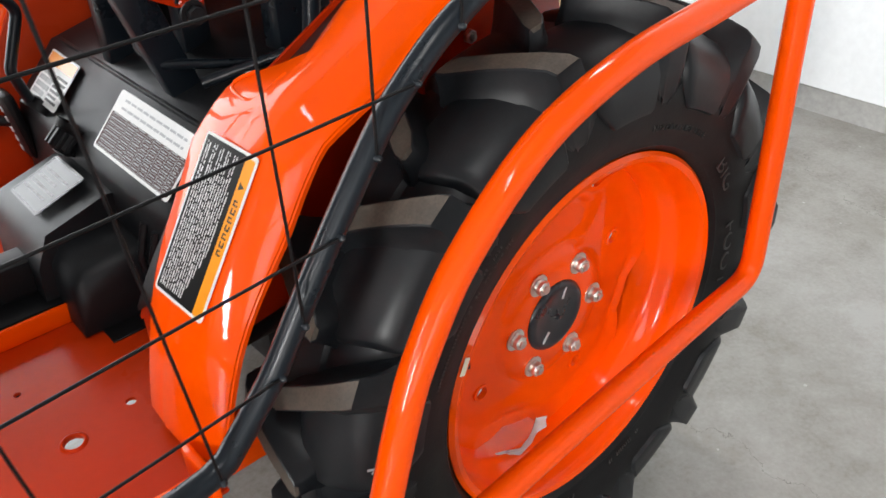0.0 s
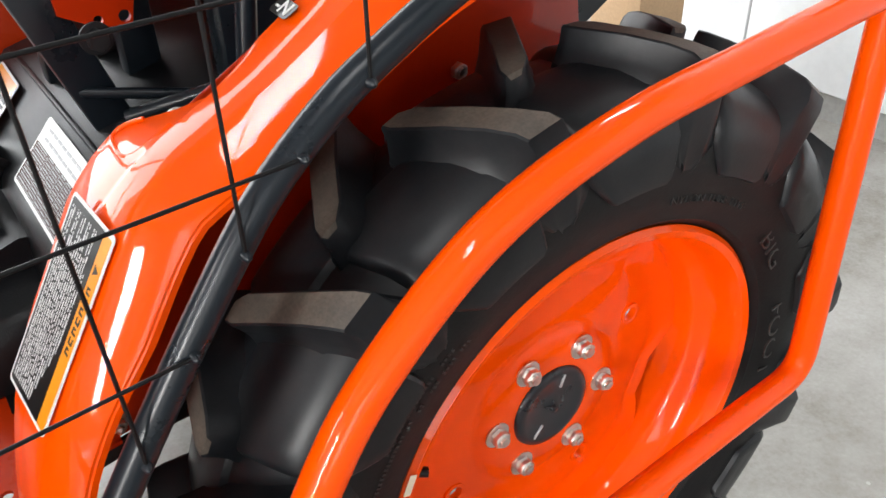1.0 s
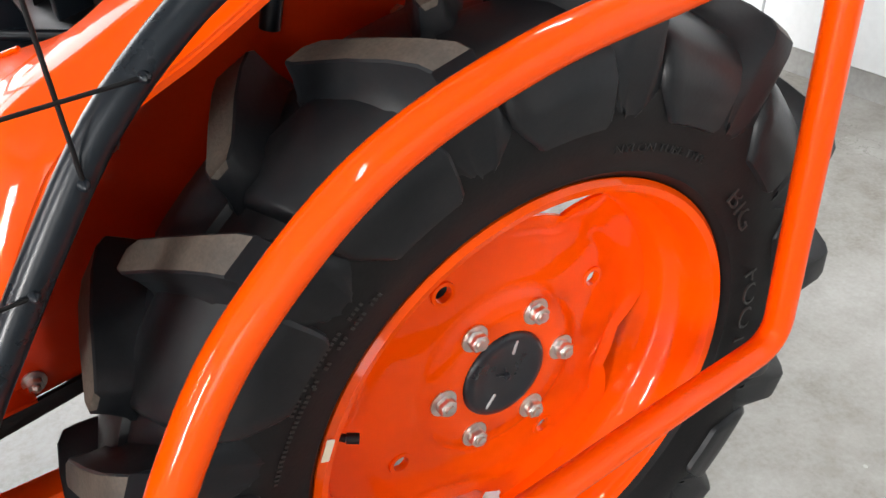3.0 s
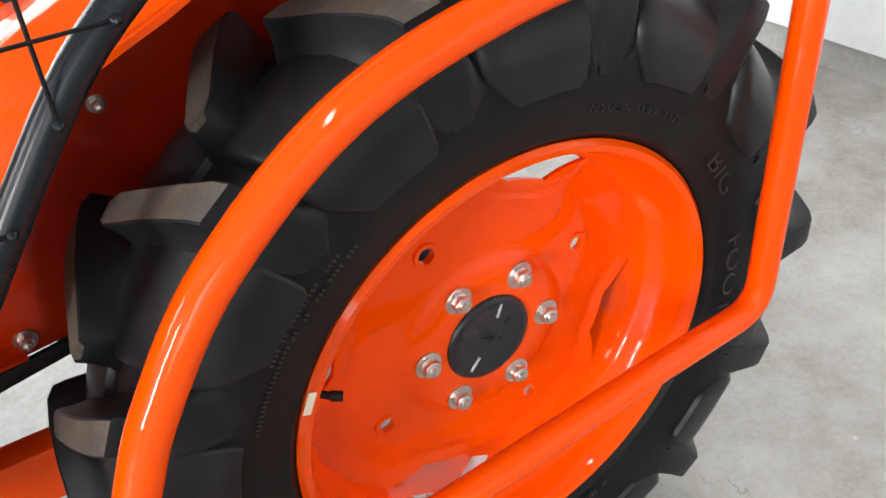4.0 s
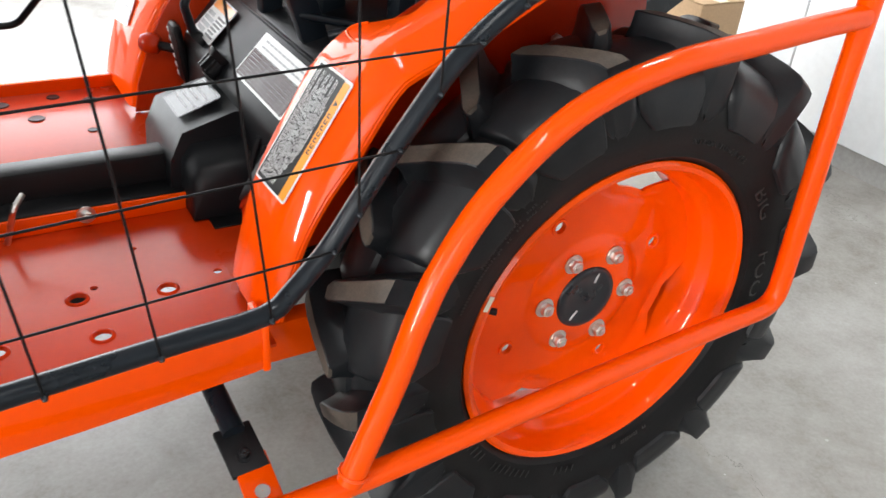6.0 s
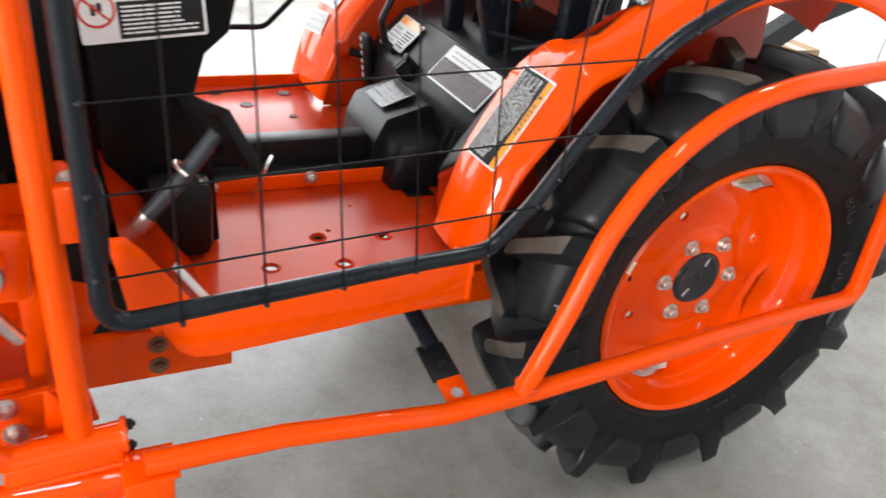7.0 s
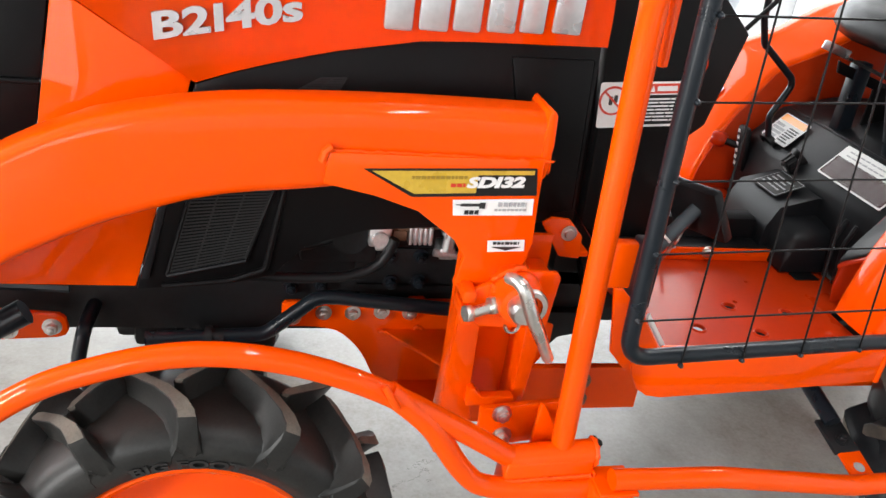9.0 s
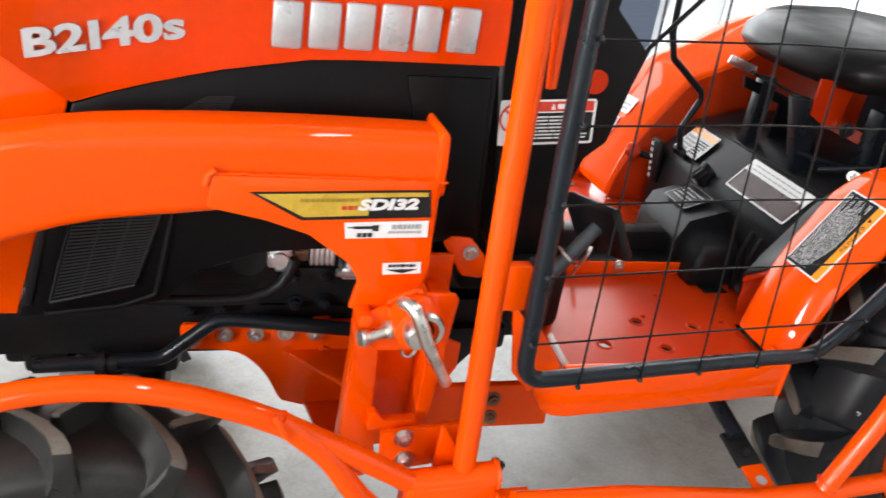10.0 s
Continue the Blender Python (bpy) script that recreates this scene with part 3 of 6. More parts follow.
def rear_wheel(centre, mirror=False):
    cx, cy, cz = centre
    m = Matrix.Translation((cx, cy, cz)) @ (Matrix.Rotation(math.pi, 4, "Z") if mirror else Matrix())
    rim = revolve([(r * 0.983, y) for r, y in RIM_R], 120)
    wheel = tpart("rear_wheel", rim, "orange", "orange steel rear wheel rim")
    wheel.matrix_basis = m
    if mirror:
        wheel.matrix_parent_inverse = TR
    tyre(wheel, 0.455, 0.418, 0.2595, 0.092, 14, 7.5, 137.8, 1.2, "black lugged tyre with brown worn tread faces", 0.014)
    disc = wheel_disc([(0.046, 0.016), (0.06, 0.013), (0.075, 0.013), (0.095, 0.0145), (0.103, 0.019), (0.110, 0.0225)] + [(0.116 + 0.006 * i, 0.0225 + 0.0006 * i) for i in range(12)] + [(0.19, 0.031), (0.203, 0.031), (0.215, 0.029), (0.232, 0.026)], 0.2300, 0.1900, radians(26), rear_holes)
    part("disc", disc, "orange", wheel, "dished orange wheel centre with four lobes")
    for hx, hz, hr in rear_holes:
        part("hole_rim", ring_sleeve(hx, hz, 0.0262, 0.0098), "orange", wheel)
    cap = revolve([(0.0005, 0.0090), (0.012, 0.0092), (0.040, 0.0094), (0.044, 0.0078), (0.050, 0.0082), (0.0545, 0.0105), (0.056, 0.0135), (0.0565, 0.02)], 48)
    hub = part("hub_cap", cap, "hub_paint", wheel, "dark grey painted hub centre")
    for ang, r0, r1, wd in ((71, 0.029, 0.047, 0.0017), (230, 0.025, 0.045, 0.0017), (150, 0.004, 0.016, 0.0011), (95, 0.006, 0.013, 0.0010)):
        # outer embossed ridges are silver to paint the light they catch
        part("casting_mark", moved(box(r0, r1, 0.0070, 0.0095, -wd, wd, 0.0006, 1), Matrix.Rotation(-radians(ang), 4, "Y")), "silver" if r0 > 0.02 else "hub_paint", wheel)
    part("centre_pip", revolve([(0.0005, 0.0035), (0.004, 0.0045), (0.0052, 0.0095)], 14), "hub_paint", wheel)
    for k in range(6):
        a = radians(60 * k - 2)
        bolt(wheel, (0.082 * math.cos(a), 0.0135, 0.082 * math.sin(a)), r=0.0115, h=0.011, stud=0.004, spin=k * 0.37, name="wheel_nut")
    return wheel


rw = rear_wheel((HUB_R[0], 0.0, HUB_R[1]))
for txt, size, wide, r0, ang, dy in (("BIG", 0.034, 1.35, 0.301, 33, 0.0), ("FOOT", 0.034, 1.35, 0.301, 1.0, 0.0), ("NYLON TUBE TYPE", 0.0125, 1.25, 0.306, 67, 0.001)):
    part("sidewall_letters", on_sidewall(lettering(txt, size, 0.001, wide, bold=-0.0004), r0, radians(ang), -0.0732 - dy), "rubber_text", rw, "raised moulded tyre lettering")
# print too worn or small to read: plain raised bars
for ang, r0, w, n, h in ((-124, 0.293, 0.0215, 11, 0.020), (-72, 0.285, 0.008, 8, 0.010), (134, 0.318, 0.004, 20, 0.004), (150, 0.320, 0.004, 22, 0.004), (138, 0.327, 0.004, 24, 0.004)):
    rnd = random.Random(int(ang) + 900)
    bs = []
    for i in range(n):
        if rnd.random() < 0.12:
            continue
        x = (i - n / 2) * w * 1.2
        hh = h * rnd.choice((1, 1, 0.8))
        if w > 0.007:
            t = 0.0022
            for q in ((x, -hh / 2, x + t, hh / 2), (x + w * 0.6, -hh / 2, x + w * 0.6 + t, hh / 2), (x + t, hh / 2 - t, x + w * 0.6, hh / 2)):
                bs.append(flat([(q[0], q[1]), (q[2], q[1]), (q[2], q[3]), (q[0], q[3])], 0, 0.001))
        else:
            bs.append(flat([(x, -hh / 2), (x + w * 0.6, -hh / 2), (x + w * 0.6, hh / 2), (x, hh / 2)], 0, 0.0008))
    y = -0.0700 if r0 < 0.30 else -0.0765
    tagged(part("sidewall_print", on_sidewall(join(*bs), r0, radians(ang), y), "rubber_text", rw), "raised moulded print on the tyre", kind="stuff")
part("valve", join(rod((-0.219, 0.0, 0.052), (-0.207, -0.010, 0.049), 0.0042, 10), rod((-0.207, -0.010, 0.049), (-0.196, -0.016, 0.047), 0.0055, 10)), "black", rw, "black rubber tyre valve")
tape = on_sidewall(flat(round_rect(-0.012, -0.004, 0.012, 0.004, 0.001), 0, 0.0006), 0.2665, radians(157), -0.0612)
part("tape_piece", tape, "cream", rw, "scrap of cream paper tape")
part("chalk_mark", on_sidewall(join(flat([(-0.006, -0.010), (-0.003, -0.010), (0.004, 0.010), (0.001, 0.010)], 0, 0.0006), flat([(0.002, -0.008), (0.005, -0.006), (-0.004, 0.004), (-0.007, 0.003)], 0, 0.0006)), 0.396, radians(171), -0.0755), "text_grey", rw, "small white chalk mark")
right_wheel = rear_wheel((HUB_R[0], 2 * CY, HUB_R[1]), True)

# front wheels
HUB_F = (-1.643, 0.290)


def front_wheel(cy, mirror=False):
    prof = [(0.190, -0.052), (0.196, -0.056), (0.1965, -0.062), (0.191, -0.066), (0.184, -0.062), (0.179, -0.045), (0.176, -0.02), (0.166, -0.008), (0.160, 0.02), (0.166, 0.035), (0.178, 0.045), (0.184, 0.06), (0.196, 0.06)]
    prof = [(r * 0.926, y) for r, y in prof]
    wheel = tpart("front_wheel", revolve(prof, 96), "orange", "orange steel front wheel rim")
    wheel.matrix_basis = Matrix.Translation((HUB_F[0], cy, HUB_F[1])) @ (Matrix.Rotation(math.pi, 4, "Z") if mirror else Matrix())
    tyre(wheel, 0.297, 0.262, 0.178, 0.086, 13, 14, 104.7, 1.20, "dusty black lugged front tyre", 0.0, "rubber_dusty", "rubber_dusty", "rubber_lug_dusty", 1.6, False)
    part("disc", wheel_disc([(0.03, -0.02), (0.06, -0.02), (0.08, -0.012), (0.10, -0.004), (0.13, 0.0), (0.150, 0.004)], 0.150, 0.148, radians(45), []), "orange", wheel, "dished orange wheel centre")
    part("hub_cap", revolve([(0.0005, -0.045), (0.02, -0.044), (0.034, -0.038), (0.036, -0.02)], 32), "grey_plastic", wheel, "dark grey hub cap")
    for k in range(6):
        a = radians(60 * k + 10)
        bolt(wheel, (0.055 * math.cos(a), -0.0205, 0.055 * math.sin(a)), r=0.009, h=0.009, stud=0.004, name="wheel_nut")
    part("sidewall_letters", on_sidewall(lettering("BIG FOOT", 0.020, 0.0022, 1.6, bold=0.0006), 0.206, radians(91), -0.0838, 0.10), "rubber_text", wheel, "raised moulded tyre lettering")
    return wheel


FRONT_Y = -0.055
front_wheel(FRONT_Y)
front_wheel(2 * CY - FRONT_Y, True)

# rear fenders, platform and console
TR = Matrix.Translation((0.004, -0.008, 0)) @ TR_FRONT
FEND = [(-0.546, 0.588), (-0.537, 0.63), (-0.515, 0.70), (-0.487, 0.757), (-0.452, 0.810), (-0.418, 0.863), (-0.388, 0.897), (-0.345, 0.918), (-0.295, 0.942), (-0.245, 0.972), (-0.185, 1.008), (-0.10, 1.040), (0.0, 1.058), (0.11, 1.055), (0.22, 1.03), (0.30, 0.995)]


MY = 0.94


def fender(side):
    """side 1: left hand; -1: right hand. A pressed front and top sheet with rolled edges, and the wall behind the tyre."""
    pts = smooth_path([(x, 0, z) for x, z in FEND], 0.02)
    secs = []
    n = len(pts)
    for k, q in enumerate(pts):
        d = (pts[min(k + 1, n - 1)] - pts[max(k - 1, 0)]).normalized()
        nin = Vector((d.z, 0, -d.x))  # towards the wheel
        t = k / (n - 1)
        inner = float(np.interp(q.x, [-0.56, -0.50, -0.43, -0.40, -0.375, -0.35, -0.325, -0.28, 0.0, 0.30], [0.122, 0.138, 0.150, 0.137, 0.131, 0.113, 0.088, 0.097, 0.10, 0.16]))
        if side < 0:
            inner = 0.222
        fold = float(np.interp(q.x, [-0.43, -0.40, -0.378, -0.356, -0.324, -0.273, 0.0], [0.08, 0.060, 0.058, 0.066, 0.066, 0.075, 0.08]))
        dip = float(np.interp(q.x, [-0.42, -0.385, -0.36, -0.33, -0.30, -0.27], [0.0, 0.001, 0.004, 0.006, 0.003, 0.0]))
        lip = float(np.interp(q.x, [-0.55, -0.45, -0.33, -0.2, 0.0], [0.018, 0.030, 0.030, 0.040, 0.048]))
        mid = min(fold, inner - 0.022)
        cs = [(-0.004, lip + 0.006), (-0.006, lip), (-0.003, lip * 0.82), (0.006, lip * 0.48), (0.014, lip * 0.21), (0.021, 0.0), (0.026, -0.0008), (mid - 0.004, -0.0012), (mid, 0.0), (mid + 0.006, dip * 0.7), (inner - 0.012, dip + 0.002), (inner - 0.004, dip + 0.006), (inner, dip + 0.013), (inner + 0.0005, dip + 0.020)]
        back = [(y + (0.003 if i > 10 else -0.0) * -1, dd + 0.004) for i, (y, dd) in enumerate(cs)][::-1]
        ring = []
        for y, dd in cs + back:
            p = q + nin * dd
            ring.append((p.x, y if side > 0 else MY - y, p.z))
        secs.append(ring)
    bm = loft(secs)
    tpart("fender", bm, "orange", "glossy orange pressed steel rear fender", angle=34)
    if side > 0:
        # added sheet that closes the fender gap so no light leaks in above
        sh = []
        for q in [p for p in pts if p.z > 0.72]:
            drop = float(np.interp(q.x, [-0.55, -0.42, -0.30, 0.3], [0.03, 0.045, 0.05, 0.06]))
            yi = float(np.interp(q.x, [-0.56, -0.43, -0.375, -0.325, 0.0, 0.30], [0.118, 0.145, 0.125, 0.084, 0.095, 0.155]))
            sh.append([(q.x, y if side > 0 else MY - y, q.z - d) for y, d in ((yi, 0.016), (0.192, drop + 0.03), (0.192, drop + 0.036), (yi, 0.022))])
        tpart("light_block_sheet", loft(sh), "black", "black sheet added inside the fender to block light")
        # second added sheet below it, with the well's shade in its colour
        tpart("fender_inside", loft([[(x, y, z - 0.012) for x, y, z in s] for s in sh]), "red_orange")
    ridge = smooth_path([(-0.362, 0.108, 0.9075), (-0.374, 0.119, 0.902), (-0.384, 0.119, 0.8965), (-0.388, 0.108, 0.8960), (-0.389, 0.085, 0.8975), (-0.384, 0.075, 0.9005), (-0.370, 0.073, 0.9065), (-0.352, 0.073, 0.914)], 0.004)
    ridge = [Vector((q.x, q.y, float(np.interp(q.x, [a for a, _ in FEND], [b for _, b in FEND])) - (0.0035 if q.y > 0.07 else 0.001))) for q in ridge]
    rb = tube(ridge, 0.0021, 8)
    if side < 0:
        mirrored(rb, MY / 2)
    tpart("pressed_ridge", rb, "orange")
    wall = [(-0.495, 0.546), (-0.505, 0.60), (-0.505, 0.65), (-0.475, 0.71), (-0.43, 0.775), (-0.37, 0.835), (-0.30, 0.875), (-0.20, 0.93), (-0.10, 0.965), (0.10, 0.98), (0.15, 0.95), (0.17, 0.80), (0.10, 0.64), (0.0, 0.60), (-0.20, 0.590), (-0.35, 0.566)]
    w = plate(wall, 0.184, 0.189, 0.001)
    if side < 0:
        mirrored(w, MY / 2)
    # same paint as the fender; the shade behind the tyre is in the colour
    wp = tpart("fender_wall", w, "red_orange", "orange inner fender wall behind the tyre, darkened for shade")
    if side < 0:
        # same sheet as the fender, its shade painted by the darker orange
        tpart("fender_side", plate([(-0.536, 0.578), (-0.526, 0.63), (-0.500, 0.70), (-0.470, 0.757), (-0.432, 0.812), (-0.398, 0.864), (-0.374, 0.886), (-0.340, 0.902), (-0.285, 0.928), (-0.235, 0.958), (-0.178, 0.992), (-0.095, 1.024), (0.0, 1.042), (0.11, 1.038), (0.2, 1.01), (0.2, 0.578)], 0.714, 0.719, 0.001), "orange_platform", "inner side of the right fender, orange darkened for shade")
    if side > 0:
        tpart("wall_strip", plate([(-0.503, 0.524), (-0.35, 0.552), (-0.20, 0.575), (-0.20, 0.592), (-0.35, 0.568), (-0.492, 0.546)], 0.176, 0.183, 0.001), "black", "black sealing strip under the fender wall")
        bolt(tractor, (-0.012, 0.188, 0.832), r=0.010, material="zinc").matrix_parent_inverse = TR
        bolt(tractor, (-0.442, 0.184, 0.572), r=0.008, material="zinc").matrix_parent_inverse = TR
        bolt(tractor, (-0.312, 0.184, 0.785), r=0.006, material="zinc").matrix_parent_inverse = TR


fender(1)
fender(-1)


def tbolt(at, direction=(0, -1, 0), **kw):
    b = bolt(tractor, at, direction, **kw)
    b.matrix_parent_inverse = TR
    return b


# foot platform
PZ = 0.569
fh = [(-0.729, 0.160, 0.0105), (-0.715, 0.072, 0.0105), (-0.622, 0.140, 0.0105), (-0.827, 0.087, 0.0105), (-0.706, 0.178, 0.005), (-0.552, 0.157, 0.006), (-0.64, 0.255, 0.004), (-0.80, 0.02, 0.006)]
plat = plate([(-0.955, -0.018), (-0.90, -0.024), (-0.535, -0.024), (-0.53, 0.15), (-0.445, 0.16), (-0.44, 0.372), (-0.955, 0.372)], PZ - 0.004, PZ, 0, holes=fh, axes="xy")
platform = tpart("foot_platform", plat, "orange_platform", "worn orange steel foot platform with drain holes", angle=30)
for x, y, r in fh[:4]:
    part("hole_rim", moved(revolve([(r, -0.002), (r * 1.12, -0.0028), (r * 1.38, -0.0008), (r * 1.45, 0.001), (r, 0.003)], 20, closed=True), Matrix.Translation((x, y, PZ)) @ Matrix.Rotation(radians(-90), 4, "X")), "orange_platform", platform)
# black slab in place of an open hole, its inner shade painted
part("cutout", box(-0.524, -0.470, 0.263, 0.324, PZ + 0.0005, PZ + 0.003, 0.001, 1), "black", platform, "black slab drawn for the dark cutout hole")
skirt = [(-1.010, 0.60), (-1.000, 0.562), (-0.985, 0.534), (-0.965, 0.520), (-0.94, 0.516), (-0.75, 0.527), (-0.565, 0.542), (-0.549, 0.545), (-0.548, 0.604), (-0.94, 0.605)]
tpart("platform_skirt", plate(skirt, -0.034, -0.028, 0.002), "orange", "glossy orange side skirt of the platform")
tpart("platform_edge", box(-0.955, -0.545, -0.032, -0.016, 0.572, 0.606, 0.004), "orange")
tpart("skirt_end", box(-0.556, -0.546, -0.036, 0.02, 0.540, 0.608, 0.003), "orange")
tpart("rear_beam", box(-0.546, -0.28, 0.125, 0.16, 0.412, 0.480, 0.003), "orange", "orange steel cross beam under the platform")
toe = bmesh.new()
vs = [toe.verts.new(q) for q in ((-0.935, -0.02, PZ + 0.002), (-0.935, 0.30, PZ + 0.002), (-1.045, 0.30, 0.74), (-1.045, -0.02, 0.70))]
toe.faces.new(vs)
bmesh.ops.solidify(toe, geom=list(toe.faces), thickness=0.005)
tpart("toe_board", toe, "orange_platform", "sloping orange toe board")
tpart("front_flange", plate([(-1.010, 0.565), (-0.97, 0.598), (-0.967, 0.612), (-1.019, 0.688), (-1.040, 0.712), (-1.062, 0.712), (-1.052, 0.66), (-1.042, 0.60)], -0.030, -0.022, 0.001), "orange")
tpart("toe_edge", tube([(-0.98, -0.0, 0.648), (-0.935, -0.005, 0.583)], 0.006, 8, squash=0.5), "white_label", "bare metal edge strip")
# upstand with bolts between platform and tunnel
tpart("platform_upstand", box(-0.93, -0.525, 0.340, 0.346, PZ, 0.597, 0.003), "orange", "orange upstand flange along the tunnel")
tbolt((-0.685, 0.339, 0.589), r=0.009)
tbolt((-0.86, 0.339, 0.587), r=0.008)
tpart("brake_pin", tube(filleted([(-0.79, 0.33, 0.57), (-0.775, 0.31, 0.63), (-0.76, 0.33, 0.64)], 0.01), 0.004, 8), "zinc")
# tunnel and right platform
tpart("transmission_tunnel", join(box(-1.2, -0.45, 0.396, 0.446, 0.50, 0.640, 0.010), box(-1.2, -0.45, 0.350, 0.40, 0.50, 0.596, 0.004)), "black", "black transmission tunnel cover")
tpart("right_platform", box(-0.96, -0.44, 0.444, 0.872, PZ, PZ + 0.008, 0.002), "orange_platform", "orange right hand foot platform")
# closed dark discs for the drain holes, the shade inside put into their colour
for x, y, r in ((-0.75, 0.82, 0.010), (-0.66, 0.835, 0.008), (-0.70, 0.74, 0.010), (-0.60, 0.80, 0.010), (-0.62, 0.66, 0.006), (-0.80, 0.70, 0.010)):
    tpart("drain_hole", moved(revolve([(0.0005, -0.0012), (r, -0.0012), (r * 1.3, -0.0016), (r * 1.5, 0.0)], 16), Matrix.Translation((x, y, PZ + 0.0085)) @ Matrix.Rotation(radians(-90), 4, "X")), "maroon_label", "dark disc drawn for a drain hole")
tpart("right_skirt", box(-0.96, -0.50, 0.864, 0.878, 0.51, 0.60, 0.003), "orange")
tpart("clutch_housing", plate([(-1.2, 0.26), (-1.068, 0.275), (-1.028, 0.312), (-0.966, 0.388), (-0.90, 0.402), (-0.90, 0.45), (-1.2, 0.45)], 0.33, 0.55, 0.008), "black_iron", "black cast clutch housing")
tpart("gearbox_body", box(-1.1, -0.58, 0.35, 0.60, 0.405, 0.56, 0.03), "black_iron", "black cast gearbox housing")
tpart("rear_axle", join(box(-0.30, 0.05, 0.33, 0.60, 0.33, 0.55, 0.03), rod((0, 0.22, 0.46), (0, 0.72, 0.46), 0.075, 24), rod((0, 0.1, 0.46), (0, 0.84, 0.46), 0.05, 24)), "black_iron", "black cast rear axle housing")

# seat console across the tractor
cons = [(-0.405, 0.52), (-0.455, 0.60), (-0.445, 0.728), (-0.375, 0.803), (-0.25, 0.835), (-0.10, 0.84), (-0.08, 0.52)]
tpart("console", plate([(x, z) for x, z in cons], 0.196, 0.69, 0.012), "grey_plastic", "dark grey moulded console under the seat")
cov = loft([[(-0.425, y, 0.58), (-0.560, y, 0.58), (-0.556, y, 0.64), (-0.536, y, 0.682), (-0.455, y, 0.706), (-0.425, y, 0.70)] for y in (0.362, 0.372, 0.45, 0.508, 0.522)])
bmesh.ops.bevel(cov, geom=[e for e in cov.edges if e.is_manifold and e.calc_face_angle(0) > 0.3], offset=0.020, segments=4, affect="EDGES")
tpart("console_cover", cov, "grey_plastic", "dark grey ribbed cover at the foot of the console", angle=60)
tpart("cover_foot", loft([[(-0.545, y, 0.573), (-0.540, y, z - 0.02), (-0.525, y, z), (-0.44, y, z + 0.006), (-0.42, y, z), (-0.415, y, 0.573)] for y, z in ((0.292, 0.62), (0.298, 0.645), (0.31, 0.656), (0.37, 0.664))]), "grey_plastic", "rounded lower block of the console cover", angle=70)
for yy in (0.275, 0.245):
    tpart("console_rib", tube(filleted([(-0.455, yy, 0.575), (-0.462, yy, 0.66), (-0.448, yy, 0.70)], 0.02), 0.005, 8), "grey_plastic")
# stickers on the tractor ---------------------------------------------------


def sticker(tl, tr, bl, base, name="sticker", label="", parent=None, radius=0.004, lift=0.0015):
    m, w, h = frame_on(tl, tr, bl)
    s = tpart(name, flat(round_rect(0, -h, w, 0, radius), 0, 0.0006), base, label)
    s.matrix_basis = m @ Matrix.Translation((0, 0, lift))
    return s, w, h


# fender warning sticker
S, w, h = sticker((-0.4205, 0.103, 0.8665), (-0.4165, 0.020, 0.8645), (-0.5075, 0.101, 0.7305), "white_label", "warning_sticker", "black and amber warning sticker with a white border", lift=0.004)
part("field", flat(round_rect(0.003, -h + 0.003, w * 0.80, -0.003, 0.002), 0.0007, 0.001), "black_label", S)
part("band", flat(round_rect(w * 0.80, -h + 0.003, w - 0.003, -0.004, 0.002), 0.0007, 0.001), "amber_label", S)
bs = []
rnd = random.Random(3)
for i in range(15):
    x = 0.007 + i * (w * 0.80 - 0.012) / 15
    y = -h + 0.008 + (0.0 if i < 11 else 0.012 * (i - 10))
    top = -0.008 - (rnd.random() * 0.035 if i % 3 == 2 else 0.0)
    while y < top:
        l = rnd.uniform(0.0015, 0.0085)
        lw = rnd.choice((0.0009, 0.0012, 0.0015))
        bs.append(flat([(x, y), (x + lw, y), (x + lw, min(y + l, top)), (x, min(y + l, top))], 0.0010, 0.0013))
        y += l + rnd.choice((0.0007, 0.0009, 0.0022))
part("print", join(*bs), "text_white", S)
bs = []
for i in range(7):
    zb = -h * 0.60 + i * 0.0080
    for q in ((0.845, 0.865, 0.0, 0.0055), (0.865, 0.925, 0.0, 0.0016), (0.905, 0.925, 0.0016, 0.0055) if i % 2 else (0.865, 0.905, 0.0040, 0.0055)):
        bs.append(flat([(w * q[0], zb + q[2]), (w * q[1], zb + q[2]), (w * q[1], zb + q[3]), (w * q[0], zb + q[3])], 0.0010, 0.0013))
bs.append(flat([(w * 0.84, -h * 0.215), (w * 0.93, -h * 0.19), (w * 0.84, -h * 0.165)], 0.0010, 0.0013))
part("print", join(*bs), "text_black", S)

S, w, h = sticker((-0.240, 0.092, 0.9755), (-0.242, 0.062, 0.9745), (-0.2535, 0.090, 0.9675), "black_label", "position_sticker", "small black sticker with a white letter", lift=0.0035)
part("print", moved(lettering("-N", 0.017, 0.0002, 1.2, bold=0.0003), Matrix.Translation((w * 0.5, -h * 0.5, 0.0009))), "text_white", S)
S, w, h = sticker((-0.02, -0.009, 1.023), (0.073, -0.009, 1.031), (-0.015, -0.009, 1.002), "white_label", "fender_sticker", "white sticker with dark panel and pictogram", lift=0.0)
part("field", flat(round_rect(w * 0.40, -h + 0.003, w - 0.003, -0.003, 0.002), 0.0007, 0.001), "black_label", S)
part("print", bars(w * 0.06, -h + 0.005, w * 0.34, -0.004, 3, 4, 0.6, 0.5), "red_label", S)
S, w, h = sticker((-0.461, 0.930, 0.796), (-0.457, 0.806, 0.802), (-0.486, 0.923, 0.758), "white_label", "fender_sticker", "white printed sticker on the right fender", lift=0.005)
part("print", bars(0.01, -h + 0.006, w - 0.01, -0.006, 3, 8, 0.6, 0.5), "text_grey", S)
